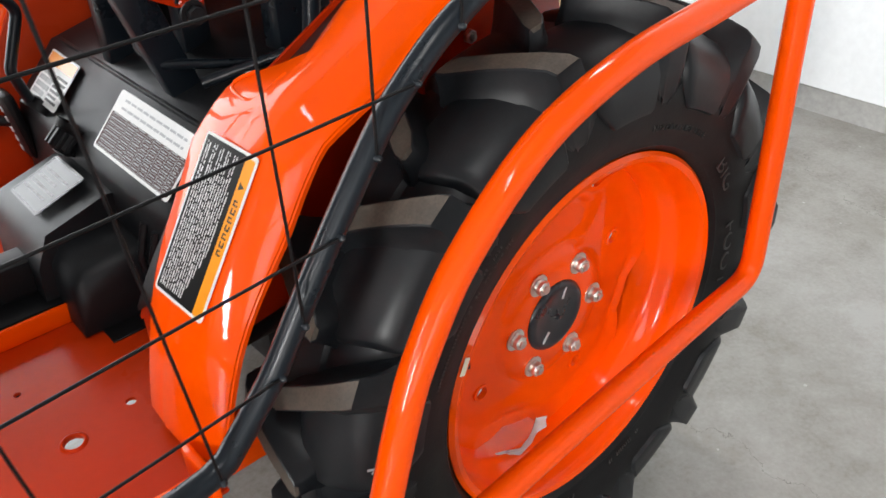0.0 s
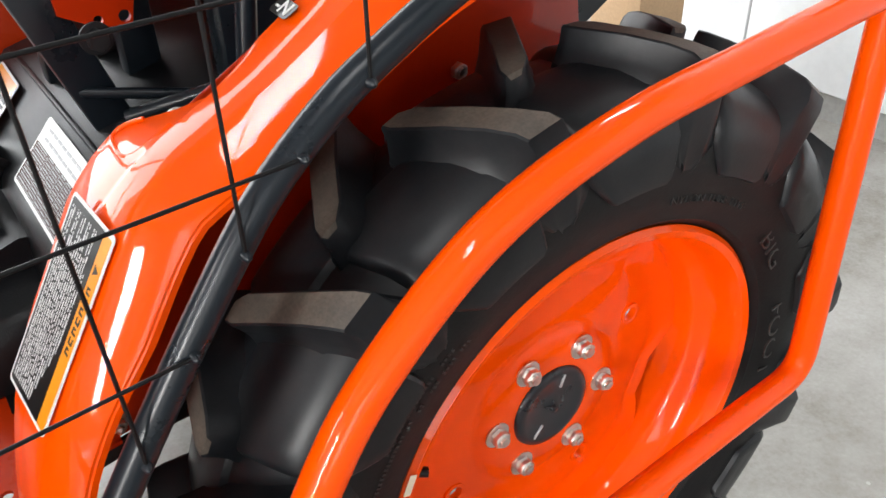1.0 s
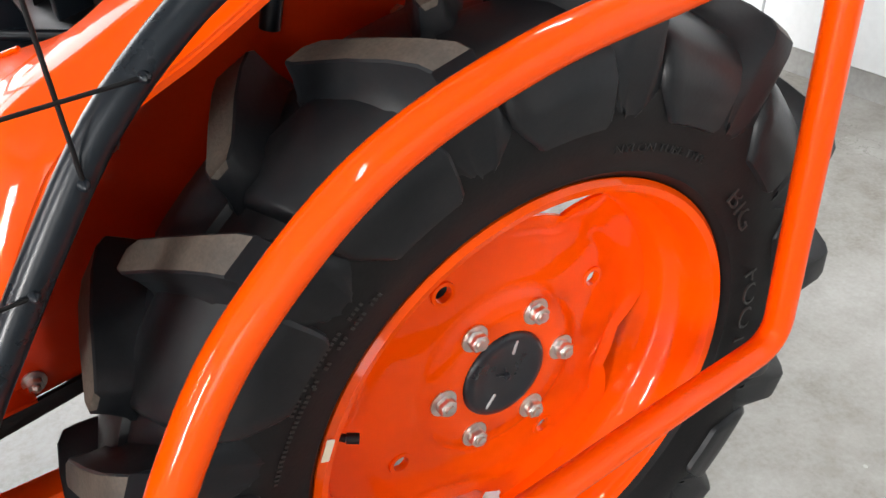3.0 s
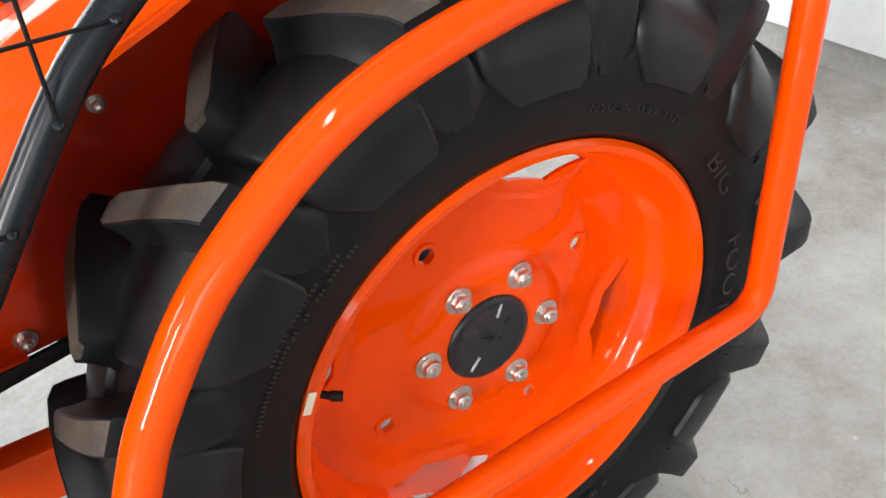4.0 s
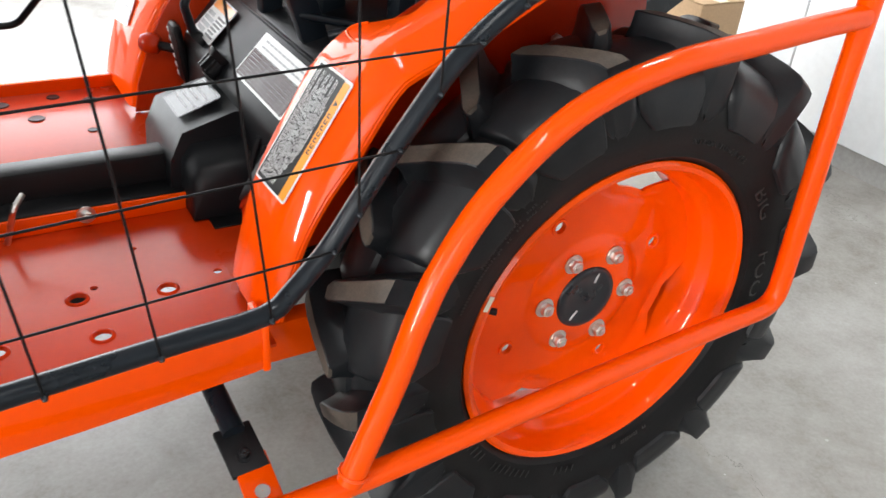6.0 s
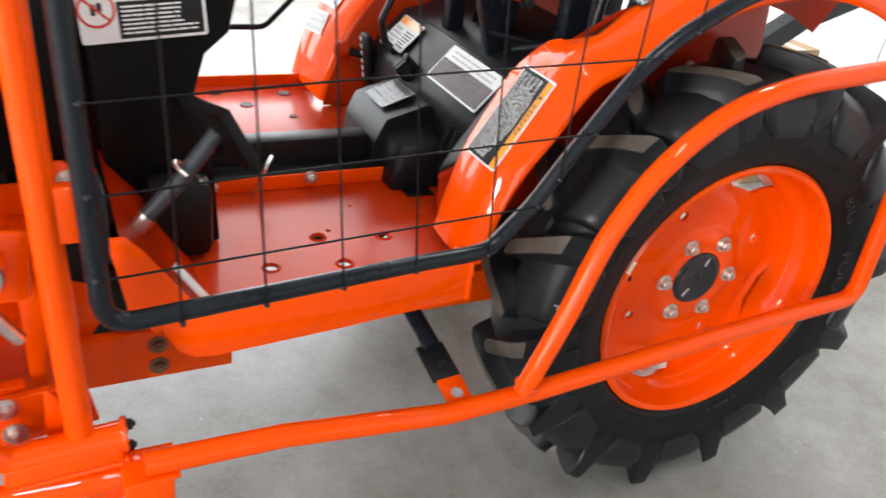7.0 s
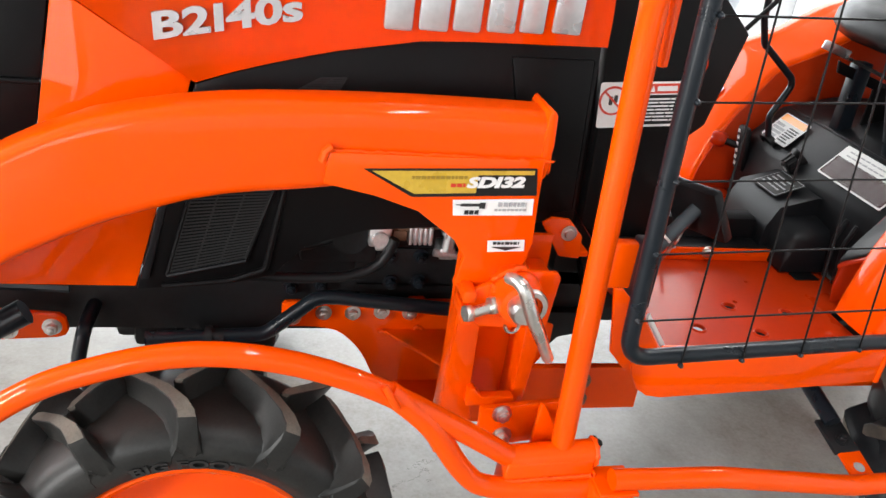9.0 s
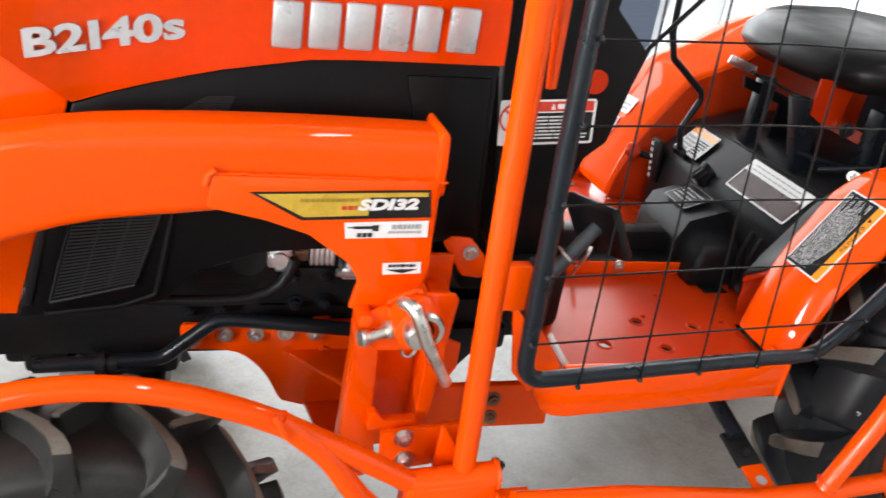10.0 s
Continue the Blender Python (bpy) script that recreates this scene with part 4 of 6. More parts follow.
S, w, h = sticker((-0.496, 0.925, 0.739), (-0.489, 0.82, 0.752), (-0.518, 0.923, 0.692), "white_label", "fender_sticker", "dark pictogram sticker with white border on the right fender", lift=0.005)
part("field", flat(round_rect(0.004, -h + 0.004, w - 0.004, -0.004, 0.002), 0.0007, 0.001), "black_label", S)
part("print", bars(0.012, -h + 0.012, w - 0.02, -0.012, 2, 4, 0.5, 0.5), "text_grey", S)
# operating table plate on the console
S, w, h = sticker((-0.3785, 0.422, 0.800), (-0.3785, 0.222, 0.800), (-0.4335, 0.422, 0.7415), "white_label", "instruction_plate", "silver and maroon instruction table plate", lift=0.003)
part("field", flat(round_rect(0.004, -h + 0.004, w - 0.004, -h * 0.36, 0.002), 0.0007, 0.001), "maroon_label", S)
part("print", bars(0.02, -h * 0.32, w * 0.92, -0.005, 2, 4, 0.30, 0.09), "text_grey", S)
bs = []
cols_x = (0.006, 0.052, 0.076, w * 0.50, w * 0.60, w * 0.70, w * 0.80, w * 0.90, w - 0.006)
for i in range(8):
    yb = -h + 0.005 + i * (h * 0.60) / 8
    bs.append(flat([(0.005, yb), (w - 0.005, yb), (w - 0.005, yb + 0.0005), (0.005, yb + 0.0005)], 0.0010, 0.0013))
    for xa, xb in zip(cols_x, cols_x[1:]):
        bs.append(flat([(xa + 0.003, yb + 0.0024), (xb - 0.004, yb + 0.0024), (xb - 0.004, yb + 0.0037), (xa + 0.003, yb + 0.0037)], 0.0010, 0.0013))
for xa in cols_x[1:-1]:
    bs.append(flat([(xa - 0.0003, -h + 0.005), (xa + 0.0003, -h + 0.005), (xa + 0.0003, -h * 0.38), (xa - 0.0003, -h * 0.38)], 0.0010, 0.0013))
part("print", join(*bs), "text_grey", S)
# small warning sticker
S, w, h = sticker((-0.382, 0.645, 0.797), (-0.384, 0.545, 0.797), (-0.433, 0.645, 0.745), "white_label", "warning_sticker", "white and orange warning sticker", lift=0.003)
part("band", flat(round_rect(0.003, -0.020, w - 0.003, -0.003, 0.002), 0.0007, 0.001), "amber_label", S)
part("print", bars(0.006, -h + 0.006, w * 0.5, -0.026, 4, 8, 0.7, 0.5), "text_grey", S)
part("print", bars(w * 0.55, -h + 0.006, w - 0.008, -0.026, 6, 9, 0.55, 0.5), "text_black", S)
# label on the cover
S, w, h = sticker((-0.462, 0.49, 0.7115), (-0.462, 0.40, 0.7115), (-0.53, 0.49, 0.6865), "black_label", "cover_label", "glossy dark pictogram label", lift=0.004)
rim_bars = [flat(q, 0.0007, 0.0009) for q in ([(0.003, -0.004), (w - 0.003, -0.004), (w - 0.003, -0.003), (0.003, -0.003)], [(0.003, -h + 0.003), (w - 0.003, -h + 0.003), (w - 0.003, -h + 0.004), (0.003, -h + 0.004)], [(0.003, -h + 0.004), (0.004, -h + 0.004), (0.004, -0.004), (0.003, -0.004)], [(w - 0.004, -h + 0.004), (w - 0.003, -h + 0.004), (w - 0.003, -0.004), (w - 0.004, -0.004)])]
part("print", join(*rim_bars, bars(0.012, -h * 0.8, w - 0.012, -h * 0.2, 4, 31, 0.35, 0.3)), "text_grey", S)
# knobs and lever gate
knob = revolve([(0.0005, -0.034), (0.015, -0.033), (0.019, -0.028), (0.019, -0.006), (0.024, 0.0), (0.026, 0.006)], 24)
for k in range(10):
    a = math.tau * k / 10
    knob = join(knob, box(0.0185 * math.cos(a) - 0.003, 0.0185 * math.cos(a) + 0.003, -0.03, -0.006, 0.0185 * math.sin(a) - 0.003, 0.0185 * math.sin(a) + 0.003, 0.001, 1))
N45 = Matrix.Rotation(radians(-42), 4, "Y") @ Matrix.Rotation(radians(-90), 4, "Z")
kb = tpart("control_knob", knob, "black", "ribbed black control knob with white symbol")
kb.matrix_basis = Matrix.Translation((-0.435, 0.490, 0.742)) @ N45
part("symbol", moved(flat(round_rect(-0.007, -0.007, 0.007, 0.007, 0.005), 0, 0.0005), Matrix.Translation((0, -0.0345, 0)) @ Matrix.Rotation(radians(90), 4, "X")), "text_white", kb)
gate = tpart("lever_gate", box(-0.022, 0.022, -0.014, 0.004, -0.055, 0.055, 0.010), "black", "black lever slot surround")
gate.matrix_basis = Matrix.Translation((-0.452, 0.668, 0.70)) @ Matrix.Rotation(radians(-8), 4, "Y") @ Matrix.Rotation(radians(-90), 4, "Z")
part("gate_marks", join(*[box(-0.012, -0.004, -0.0152, -0.014, -0.042 + 0.016 * k, -0.034 + 0.016 * k) for k in range(6)]), "text_white", gate, "white position marks")
rec = tpart("socket", revolve([(0.026, 0.004), (0.026, -0.004), (0.02, -0.004), (0.018, 0.012), (0.0005, 0.014)], 24), "black", "round black socket")
rec.matrix_basis = Matrix.Translation((-0.437, 0.605, 0.737)) @ N45
lk = tpart("range_lever", rod((-0.455, 0.675, 0.70), (-0.492, 0.706, 0.705), 0.008, 10), "black", "short black lever with a red grip")
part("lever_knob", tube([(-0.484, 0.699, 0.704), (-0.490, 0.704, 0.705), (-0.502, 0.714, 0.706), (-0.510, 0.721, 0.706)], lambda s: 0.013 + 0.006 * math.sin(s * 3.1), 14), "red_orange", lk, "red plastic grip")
# levers and rods round the seat
tpart("bent_lever", tube(filleted([(-0.448, 0.60, 0.755), (-0.460, 0.60, 0.80), (-0.429, 0.60, 0.872), (-0.437, 0.598, 0.890), (-0.528, 0.595, 0.958), (-0.548, 0.592, 1.01), (-0.565, 0.59, 1.25)], 0.02), 0.0075, 12), "black_tube", "bent black control lever")
for a, b in (((-0.25, 0.20, 0.80), (-0.22, 0.20, 1.02)), ((-0.15, 0.18, 0.85), (-0.08, 0.16, 1.12)), ((-0.10, 0.24, 0.85), (-0.02, 0.22, 1.10))):
    tpart("seat_lever", rod(a, b, 0.010, 10), "black_tube", "black control lever beside the seat")
tpart("seat_bracket", plate([(-0.405, 0.958), (-0.36, 0.958), (-0.31, 0.80), (-0.352, 0.80)], 0.335, 0.36, 0.003), "black_tube", "sloping black steel seat bracket")
for bx in ((-0.36, -0.325, 0.50, 0.53, 0.80, 0.955), (-0.29, -0.25, 0.42, 0.45, 0.80, 0.93), (-0.22, -0.14, 0.30, 0.34, 0.80, 0.95)):
    tpart("seat_bracket", box(*bx, 0.004), "black_tube", "black steel seat mounting bracket")
for a, b, r in (((-0.33, 0.30, 0.83), (-0.25, 0.24, 0.86), 0.007), ((-0.28, 0.20, 0.85), (-0.20, 0.22, 0.90), 0.009), ((-0.36, 0.34, 0.85), (-0.24, 0.30, 0.83), 0.006), ((-0.20, 0.17, 0.86), (-0.16, 0.20, 0.97), 0.008)):
    tpart("linkage_rod", rod(a, b, r, 10), "black_tube", "thin black linkage rod")
tbolt((-0.302, 0.235, 0.842), (-0.5, -0.6, 0.6), r=0.008)
tbolt((-0.352, 0.242, 0.93), r=0.010, material="black_iron", stud=0)
tpart("seat_frame_edge", tube(filleted([(-0.41, 0.50, 0.968), (-0.24, 0.50, 0.915), (-0.235, 0.50, 0.872)], 0.012), 0.0045, 8, squash=0.6), "zinc", "bare steel edge of the seat frame")
tpart("seat_frame_plate", plate([(-0.405, 0.955), (-0.245, 0.905), (-0.24, 0.80), (-0.30, 0.80), (-0.30, 0.90), (-0.40, 0.93)], 0.505, 0.512, 0.001), "black_panel", "black seat frame plate")
tpart("seat_tab", moved(box(-0.035, 0.035, -0.003, 0.003, -0.009, 0.009, 0.002), Matrix.Translation((-0.425, 0.50, 0.978)) @ Matrix.Rotation(radians(16), 4, "Y")), "zinc", "small bare steel tab with a hole")
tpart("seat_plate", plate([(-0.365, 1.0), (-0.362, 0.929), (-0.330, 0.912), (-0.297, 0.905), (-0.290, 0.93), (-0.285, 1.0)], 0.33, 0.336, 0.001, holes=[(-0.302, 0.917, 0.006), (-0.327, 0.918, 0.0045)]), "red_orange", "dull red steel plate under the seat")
tpart("console_edge", box(-0.372, -0.366, 0.20, 0.66, 0.803, 0.809, 0.002), "grey_plastic")
seat = loft([[(x0 + 0.03, y, z0), (x0 + 0.008, y, z0 + 0.022), (x0 + 0.012, y, z0 + 0.05), (x0 + 0.05, y, z0 + 0.075), (-0.06, y, z0 + 0.085), (0.10, y, z0 + 0.075), (0.12, y, z0)] for y, x0, z0 in ((0.235, -0.26, 1.005), (0.25, -0.31, 0.997), (0.28, -0.345, 0.990), (0.36, -0.365, 0.985), (0.47, -0.37, 0.985), (0.58, -0.365, 0.985), (0.66, -0.345, 0.990), (0.69, -0.31, 0.997), (0.705, -0.26, 1.005))])
bmesh.ops.bevel(seat, geom=[e for e in seat.edges if e.is_manifold and e.calc_face_angle(0) > 0.5], offset=0.012, segments=3, affect="EDGES")
tpart("seat", seat, "vinyl", "black vinyl tractor seat cushion", angle=70)
tpart("seat_back", join(box(0.06, 0.13, 0.26, 0.68, 0.98, 1.32, 0.03, 3)), "vinyl", "black vinyl tractor seat back")
tpart("roll_bar_foot", join(box(0.10, 0.17, 0.24, 0.31, 0.80, 1.6, 0.006), box(0.10, 0.17, 0.63, 0.70, 0.80, 1.6, 0.006), box(0.10, 0.17, 0.24, 0.70, 1.55, 1.6, 0.006)), "black_tube", "black roll bar")
tpart("fender_stay", loft([[(x, y, z - 0.02), (x, y + 0.035, z - 0.02), (x, y + 0.035, z + 0.03), (x, y, z + 0.03)] for x, y, z in ((0.13, 0.24, 0.82), (0.22, 0.24, 0.83), (0.34, 0.24, 0.90), (0.52, 0.24, 0.96))]), "black_tube", "black bent steel stay behind the fender")

# engine hood and side panels
TR = TR_FRONT


def hood_shell():
    xs = [-1.86, -1.80, -1.74, -1.68, -1.65, -1.60, -1.555, -1.50, -1.462, -1.40, -1.35, -1.29, -1.234, -1.15, -1.078]
    low = [(-1.9, 1.085), (-1.822, 1.04), (-1.741, 0.987), (-1.652, 0.926), (-1.605, 0.944), (-1.531, 0.968), (-1.455, 0.988), (-1.339, 1.011), (-1.219, 1.017), (-1.074, 1.023)]
    secs = []
    for x in xs:
        z0 = np.interp(x, [a for a, _ in low], [b for _, b in low])
        y0 = np.interp(x, [-1.9, -1.7, -1.4, -1.07], [0.160, 0.150, 0.142, 0.138])
        top = np.interp(x, [-1.9, -1.6, -1.07], [1.14, 1.19, 1.24])
        half = [(y0, z0), (y0 + 0.002, z0 + (1.10 - z0) * 0.5), (y0 + 0.008, max(z0 + 0.02, 1.10)), (y0 + 0.022, top - 0.075), (y0 + 0.055, top - 0.025), (y0 + 0.12, top - 0.006), (CY, top)]
        ring = half + [(2 * CY - y, z) for y, z in half[-2::-1]]
        secs.append([(x, y, z) for y, z in ring])
    bm = loft(secs, closed=False)
    bmesh.ops.solidify(bm, geom=list(bm.faces), thickness=0.006)
    return bm


def hpart(*a, **k):
    ob = tpart(*a, **k)
    ob.location = (-0.003, -0.022, 0.0)
    return ob


hood = hpart("hood", hood_shell(), "orange", "glossy orange engine hood", angle=50)
side_low = [(-1.655, 0.930), (-1.741, 0.9848), (-1.822, 1.0378), (-1.853, 0.854), (-1.925, 0.63), (-1.96, 0.606), (-1.738, 0.606), (-1.700, 0.752)]
hpart("front_side_panel", plate(side_low, 0.154, 0.162, 0.001), "orange", "orange front side panel of the hood")
# dark plate added behind the hood seam to block bright light from the back
hpart("hood_liner", plate([(-1.62, 0.90), (-1.62, 1.08), (-1.84, 1.08), (-1.84, 0.95), (-1.76, 0.80)], 0.172, 0.178, 0.001), "black_panel")
hpart("nose_grille", join(plate([(-1.826, 1.04), (-1.90, 1.10), (-2.15, 1.02), (-2.20, 0.62), (-1.945, 0.63), (-1.857, 0.854)], 0.165, 0.19, 0.004), box(-2.20, -1.95, 0.19, 2 * CY - 0.19, 0.60, 1.02, 0.02)), "black_panel", "black front grille surround of the hood")
hpart("nose_crease", box(-2.1, -1.846, 0.158, 0.168, 0.905, 0.913, 0.003), "black_panel")
black_side = [(-1.650, 0.924), (-1.605, 0.942), (-1.531, 0.966), (-1.455, 0.986), (-1.339, 1.009), (-1.219, 1.015), (-1.080, 1.021), (-1.066, 0.74), (-1.118, 0.735), (-1.28, 0.72), (-1.40, 0.71), (-1.49, 0.680), (-1.537, 0.628), (-1.60, 0.613), (-1.705, 0.603), (-1.737, 0.600), (-1.697, 0.755)]
side_panel = hpart("engine_side_panel", plate(black_side, 0.152, 0.17, 0.004), "black_panel", "matt black engine side panel")
part("panel_recess", plate([(-1.214, 0.996), (-1.088, 1.001), (-1.074, 0.76), (-1.15, 0.75)], 0.1485, 0.152, 0.003), "black_panel", side_panel)


def mesh_sheet(corners, y, nx, nz, wire=0.0012):
    """A perforated sheet as crossing thin strips on a dark backing; corners tl, tr, br, bl in (x, z)."""
    tl, tr, br, bl = [Vector((a, b)) for a, b in corners]
    bms = [plate([tuple(tl), tuple(tr), tuple(br), tuple(bl)], y + 0.003, y + 0.004, 0)]
    out = bmesh.new()

    def strip(a, b, dy):
        d = (b - a).normalized()
        n = Vector((-d.y, d.x)) * wire
        fr = [out.verts.new((q.x, y + dy, q.y)) for q in (a - n, b - n, b + n, a + n)]
        bk = [out.verts.new((q.x, y + dy + 0.0008, q.y)) for q in (a - n, b - n, b + n, a + n)]
        out.faces.new(fr)
        for k in range(4):
            out.faces.new((fr[k], bk[k], bk[(k + 1) % 4], fr[(k + 1) % 4]))

    for i in range(nx + 1):
        t = i / nx
        strip(tl.lerp(tr, t), bl.lerp(br, t), 0.0009)
    for i in range(nz + 1):
        t = i / nz
        strip(tl.lerp(bl, t), tr.lerp(br, t), 0.0)
    return bms[0], out


for cs, nx, nz in (([(-1.646, 0.800), (-1.533, 0.802), (-1.580, 0.659), (-1.689, 0.630)], 3, 30), ([(-1.483, 0.945), (-1.447, 0.948), (-1.458, 0.926), (-1.519, 0.922)], 2, 6)):
    back, grid = mesh_sheet(cs, 0.1475, nx, nz)
    g = part("mesh_grille", grid, "grate", side_panel, "perforated black ventilation mesh", 5)
    part("mesh_backing", back, "black_panel", side_panel)
part("grille_edge", tube([(-1.692, 0.148, 0.628), (-1.578, 0.148, 0.657)], 0.0035, 8), "grey_plastic", side_panel)
part("grille_edge", tube([(-1.692, 0.1495, 0.628), (-1.648, 0.1495, 0.800)], 0.003, 8), "black_panel", side_panel)
part("grille_edge", tube([(-1.578, 0.1495, 0.657), (-1.531, 0.1495, 0.802)], 0.003, 8), "black_panel", side_panel)
part("panel_rib", plate([(-1.688, 0.800), (-1.676, 0.800), (-1.718, 0.622), (-1.730, 0.622)], 0.147, 0.1518, 0.002), "grey_plastic", side_panel)
part("grille_frame", tube(filleted([(-1.523, 0.1505, 0.786), (-1.549, 0.1505, 0.641), (-1.60, 0.1505, 0.621), (-1.70, 0.1505, 0.609)], 0.012), 0.005, 8), "black_panel", side_panel)
# hood badges: block shapes for the maker's name, silver model letters
name_blocks = []
for i, (w, sl) in enumerate(((0.044, 0), (0.046, 0), (0.044, 0), (0.046, 0), (0.040, 0), (0.048, 0))):
    x0 = -1.404 + i * 0.0475
    zb = 1.022 + i * 0.0028
    b = box(x0, x0 + w * 0.9, 0.1355, 0.1425, zb, zb + 0.062, 0.004)
    name_blocks.append(b)
for b in name_blocks:
    ob = part("badge_block", b, "silver", hood, "silver raised badge block")
model = lettering("B2140s", 0.047, 0.0025, 1.53, bold=0.0016, shear=0.1)
mo = part("model_letters", model, "silver", hood, "silver raised model letters")
mo.matrix_basis = Matrix.Translation((-1.610, 0.146, 1.017)) @ Matrix.Rotation(radians(-12.4), 4, "Y") @ Matrix.Rotation(radians(90), 4, "X")

# dash side panel
dash = [(-1.068, 1.30), (-1.060, 1.02), (-1.045, 0.90), (-1.035, 0.69), (-1.0, 0.576), (-0.878, 0.574), (-0.885, 0.68), (-0.902, 0.755), (-0.915, 0.80), (-0.895, 0.87), (-0.862, 0.90), (-0.828, 1.05), (-0.893, 1.11), (-0.87, 1.30)]
dp = tpart("dash_panel", plate(dash, 0.170, 0.20, 0.004), "black_panel", "matt black dashboard side panel")
tpart("dash_body", box(-1.06, -0.90, 0.20, 2 * CY - 0.20, 0.60, 1.25, 0.02), "black_panel", "black dashboard tower")
tpart("steering_column", join(rod((-0.92, CY, 1.10), (-0.74, CY, 1.28), 0.025, 16), moved(tube([(0.17 * math.cos(a), 0.17 * math.sin(a), 0) for a in (math.tau * k / 32 for k in range(33))], 0.014, 10), Matrix.Translation((-0.74, CY, 1.28)) @ Matrix.Rotation(radians(-40), 4, "Y"))), "black", "black steering wheel on its column")
S, w, h = sticker((-1.056, 0.1685, 0.958), (-0.897, 0.1685, 0.972), (-1.052, 0.1685, 0.885), "white_label", "warning_sticker", "white and black warning sticker with red heading", lift=0.0)
part("field", flat(round_rect(w * 0.30, -h + 0.004, w - 0.004, -0.021, 0.001), 0.0007, 0.001), "black_label", S)
part("heading", flat(round_rect(w * 0.30, -0.019, w - 0.004, -0.003, 0.001), 0.0007, 0.001), "red_label", S)
part("print", bars(w * 0.33, -h + 0.008, w * 0.93, -0.025, 7, 14, 0.45, 0.4), "text_white", S)
part("print", join(flat([(w * 0.52, -0.016), (w * 0.57, -0.016), (w * 0.545, -0.006)], 0.001, 0.0013), flat(round_rect(w * 0.59, -0.015, w * 0.8, -0.007, 0.001), 0.001, 0.0013)), "text_white", S)
ringp = moved(revolve([(0.020, 0), (0.0235, 0), (0.0235, 0.0004), (0.020, 0.0004)], 32, closed=True), Matrix.Translation((w * 0.145, -h * 0.40, 0.0008)) @ Matrix.Rotation(radians(90), 4, "X"))
slash = moved(box(-0.021, 0.021, -0.0016, 0.0016, 0.0009, 0.0013), Matrix.Translation((w * 0.145, -h * 0.40, 0)) @ Matrix.Rotation(radians(-45), 4, "Z"))
part("symbol", join(ringp, slash), "red_label", S)
part("symbol", join(flat(round_rect(w * 0.10, -h * 0.5, w * 0.14, -h * 0.3, 0.002), 0.0007, 0.0009), flat(round_rect(w * 0.15, -h * 0.45, w * 0.19, -h * 0.28, 0.002), 0.0007, 0.0009)), "text_black", S)
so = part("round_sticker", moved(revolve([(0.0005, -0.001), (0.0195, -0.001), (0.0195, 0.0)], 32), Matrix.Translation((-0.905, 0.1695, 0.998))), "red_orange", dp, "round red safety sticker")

tpart("dash_handle", tube(filleted([(-0.90, 0.55, 0.80), (-0.71, 0.547, 0.80), (-0.655, 0.53, 0.866), (-0.61, 0.55, 0.98), (-0.50, 0.56, 1.10)], 0.03), 0.0052, 10), "black", "thin bent black handle beside the dashboard")
# clutch pedal
ped = tpart("clutch_pedal", tube(filleted([(-1.015, 0.05, 0.676), (-0.955, 0.05, 0.741), (-0.905, 0.056, 0.803)], 0.02), 0.0115, 14), "steel_grey", "dark grey clutch pedal arm")
part("pedal_tip", rod((-1.027, 0.05, 0.663), (-0.998, 0.05, 0.694), 0.0128, 14), "zinc", ped, "bare steel end of the pedal arm")
pad = box(-0.045, 0.045, -0.058, 0.058, -0.009, 0.009, 0.005)
pd = part("pedal_pad", pad, "black", ped, "ribbed black rubber pedal pad")
pd.matrix_basis = Matrix.Translation((-0.90, 0.066, 0.80)) @ Matrix.Rotation(radians(62), 4, "Y") @ Matrix.Rotation(radians(-18), 4, "X")
part("spring_ring", moved(tube([(0.022 * math.cos(a), 0.022 * math.sin(a), 0) for a in (math.tau * k / 20 for k in range(15))], 0.0025, 6), Matrix.Translation((-0.945, 0.05, 0.752)) @ Matrix.Rotation(radians(40), 4, "Y")), "zinc", ped)
tpart("pedal_boot", box(-0.99, -0.895, 0.12, 0.18, 0.573, 0.70, 0.02), "black", "black pedal boot")

# engine and frame
def epart(*a, **k):
    ob = tpart(*a, **k)
    ob.location = (0.004, -0.018, 0.002)
    return ob


epart("engine_frame", join(box(-2.1, -1.05, 0.285, 0.33, 0.440, 0.545, 0.006), box(-2.1, -1.05, 2 * CY - 0.33, 2 * CY - 0.285, 0.440, 0.545, 0.006), box(-1.72, -1.16, 0.29, 0.65, 0.53, 0.80, 0.02), box(-1.40, -1.15, 0.285, 0.31, 0.53, 0.61, 0.006)), "black_iron", "black engine block and side frame")
for x, z in ((-1.505, 0.534), (-1.454, 0.540), (-1.331, 0.547), (-1.281, 0.550), (-1.336, 0.599), (-1.282, 0.600)):
    tbolt((x, 0.262, z), r=0.0095, h=0.013, material="black_tube", stud=0.003)
tpart("injection_pump", join(box(-1.388, -1.350, 0.19, 0.25, 0.651, 0.690, 0.005), rod((-1.369, 0.182, 0.668), (-1.369, 0.20, 0.668), 0.013, 18), box(-1.375, -1.345, 0.195, 0.24, 0.642, 0.655, 0.003)), "alu", "grey aluminium injection pump body")
tpart("copper_union", box(-1.346, -1.322, 0.205, 0.24, 0.657, 0.676, 0.003), "rust", "copper coloured pipe union")
tpart("copper_union", box(-1.337, -1.312, 0.20, 0.24, 0.683, 0.694, 0.003), "rust", "copper coloured pipe union")
tpart("copper_pipe", tube(filleted([(-1.312, 0.21, 0.692), (-1.28, 0.205, 0.698), (-1.255, 0.20, 0.69)], 0.015), 0.006, 8), "rust", "thin copper coloured fuel pipe")
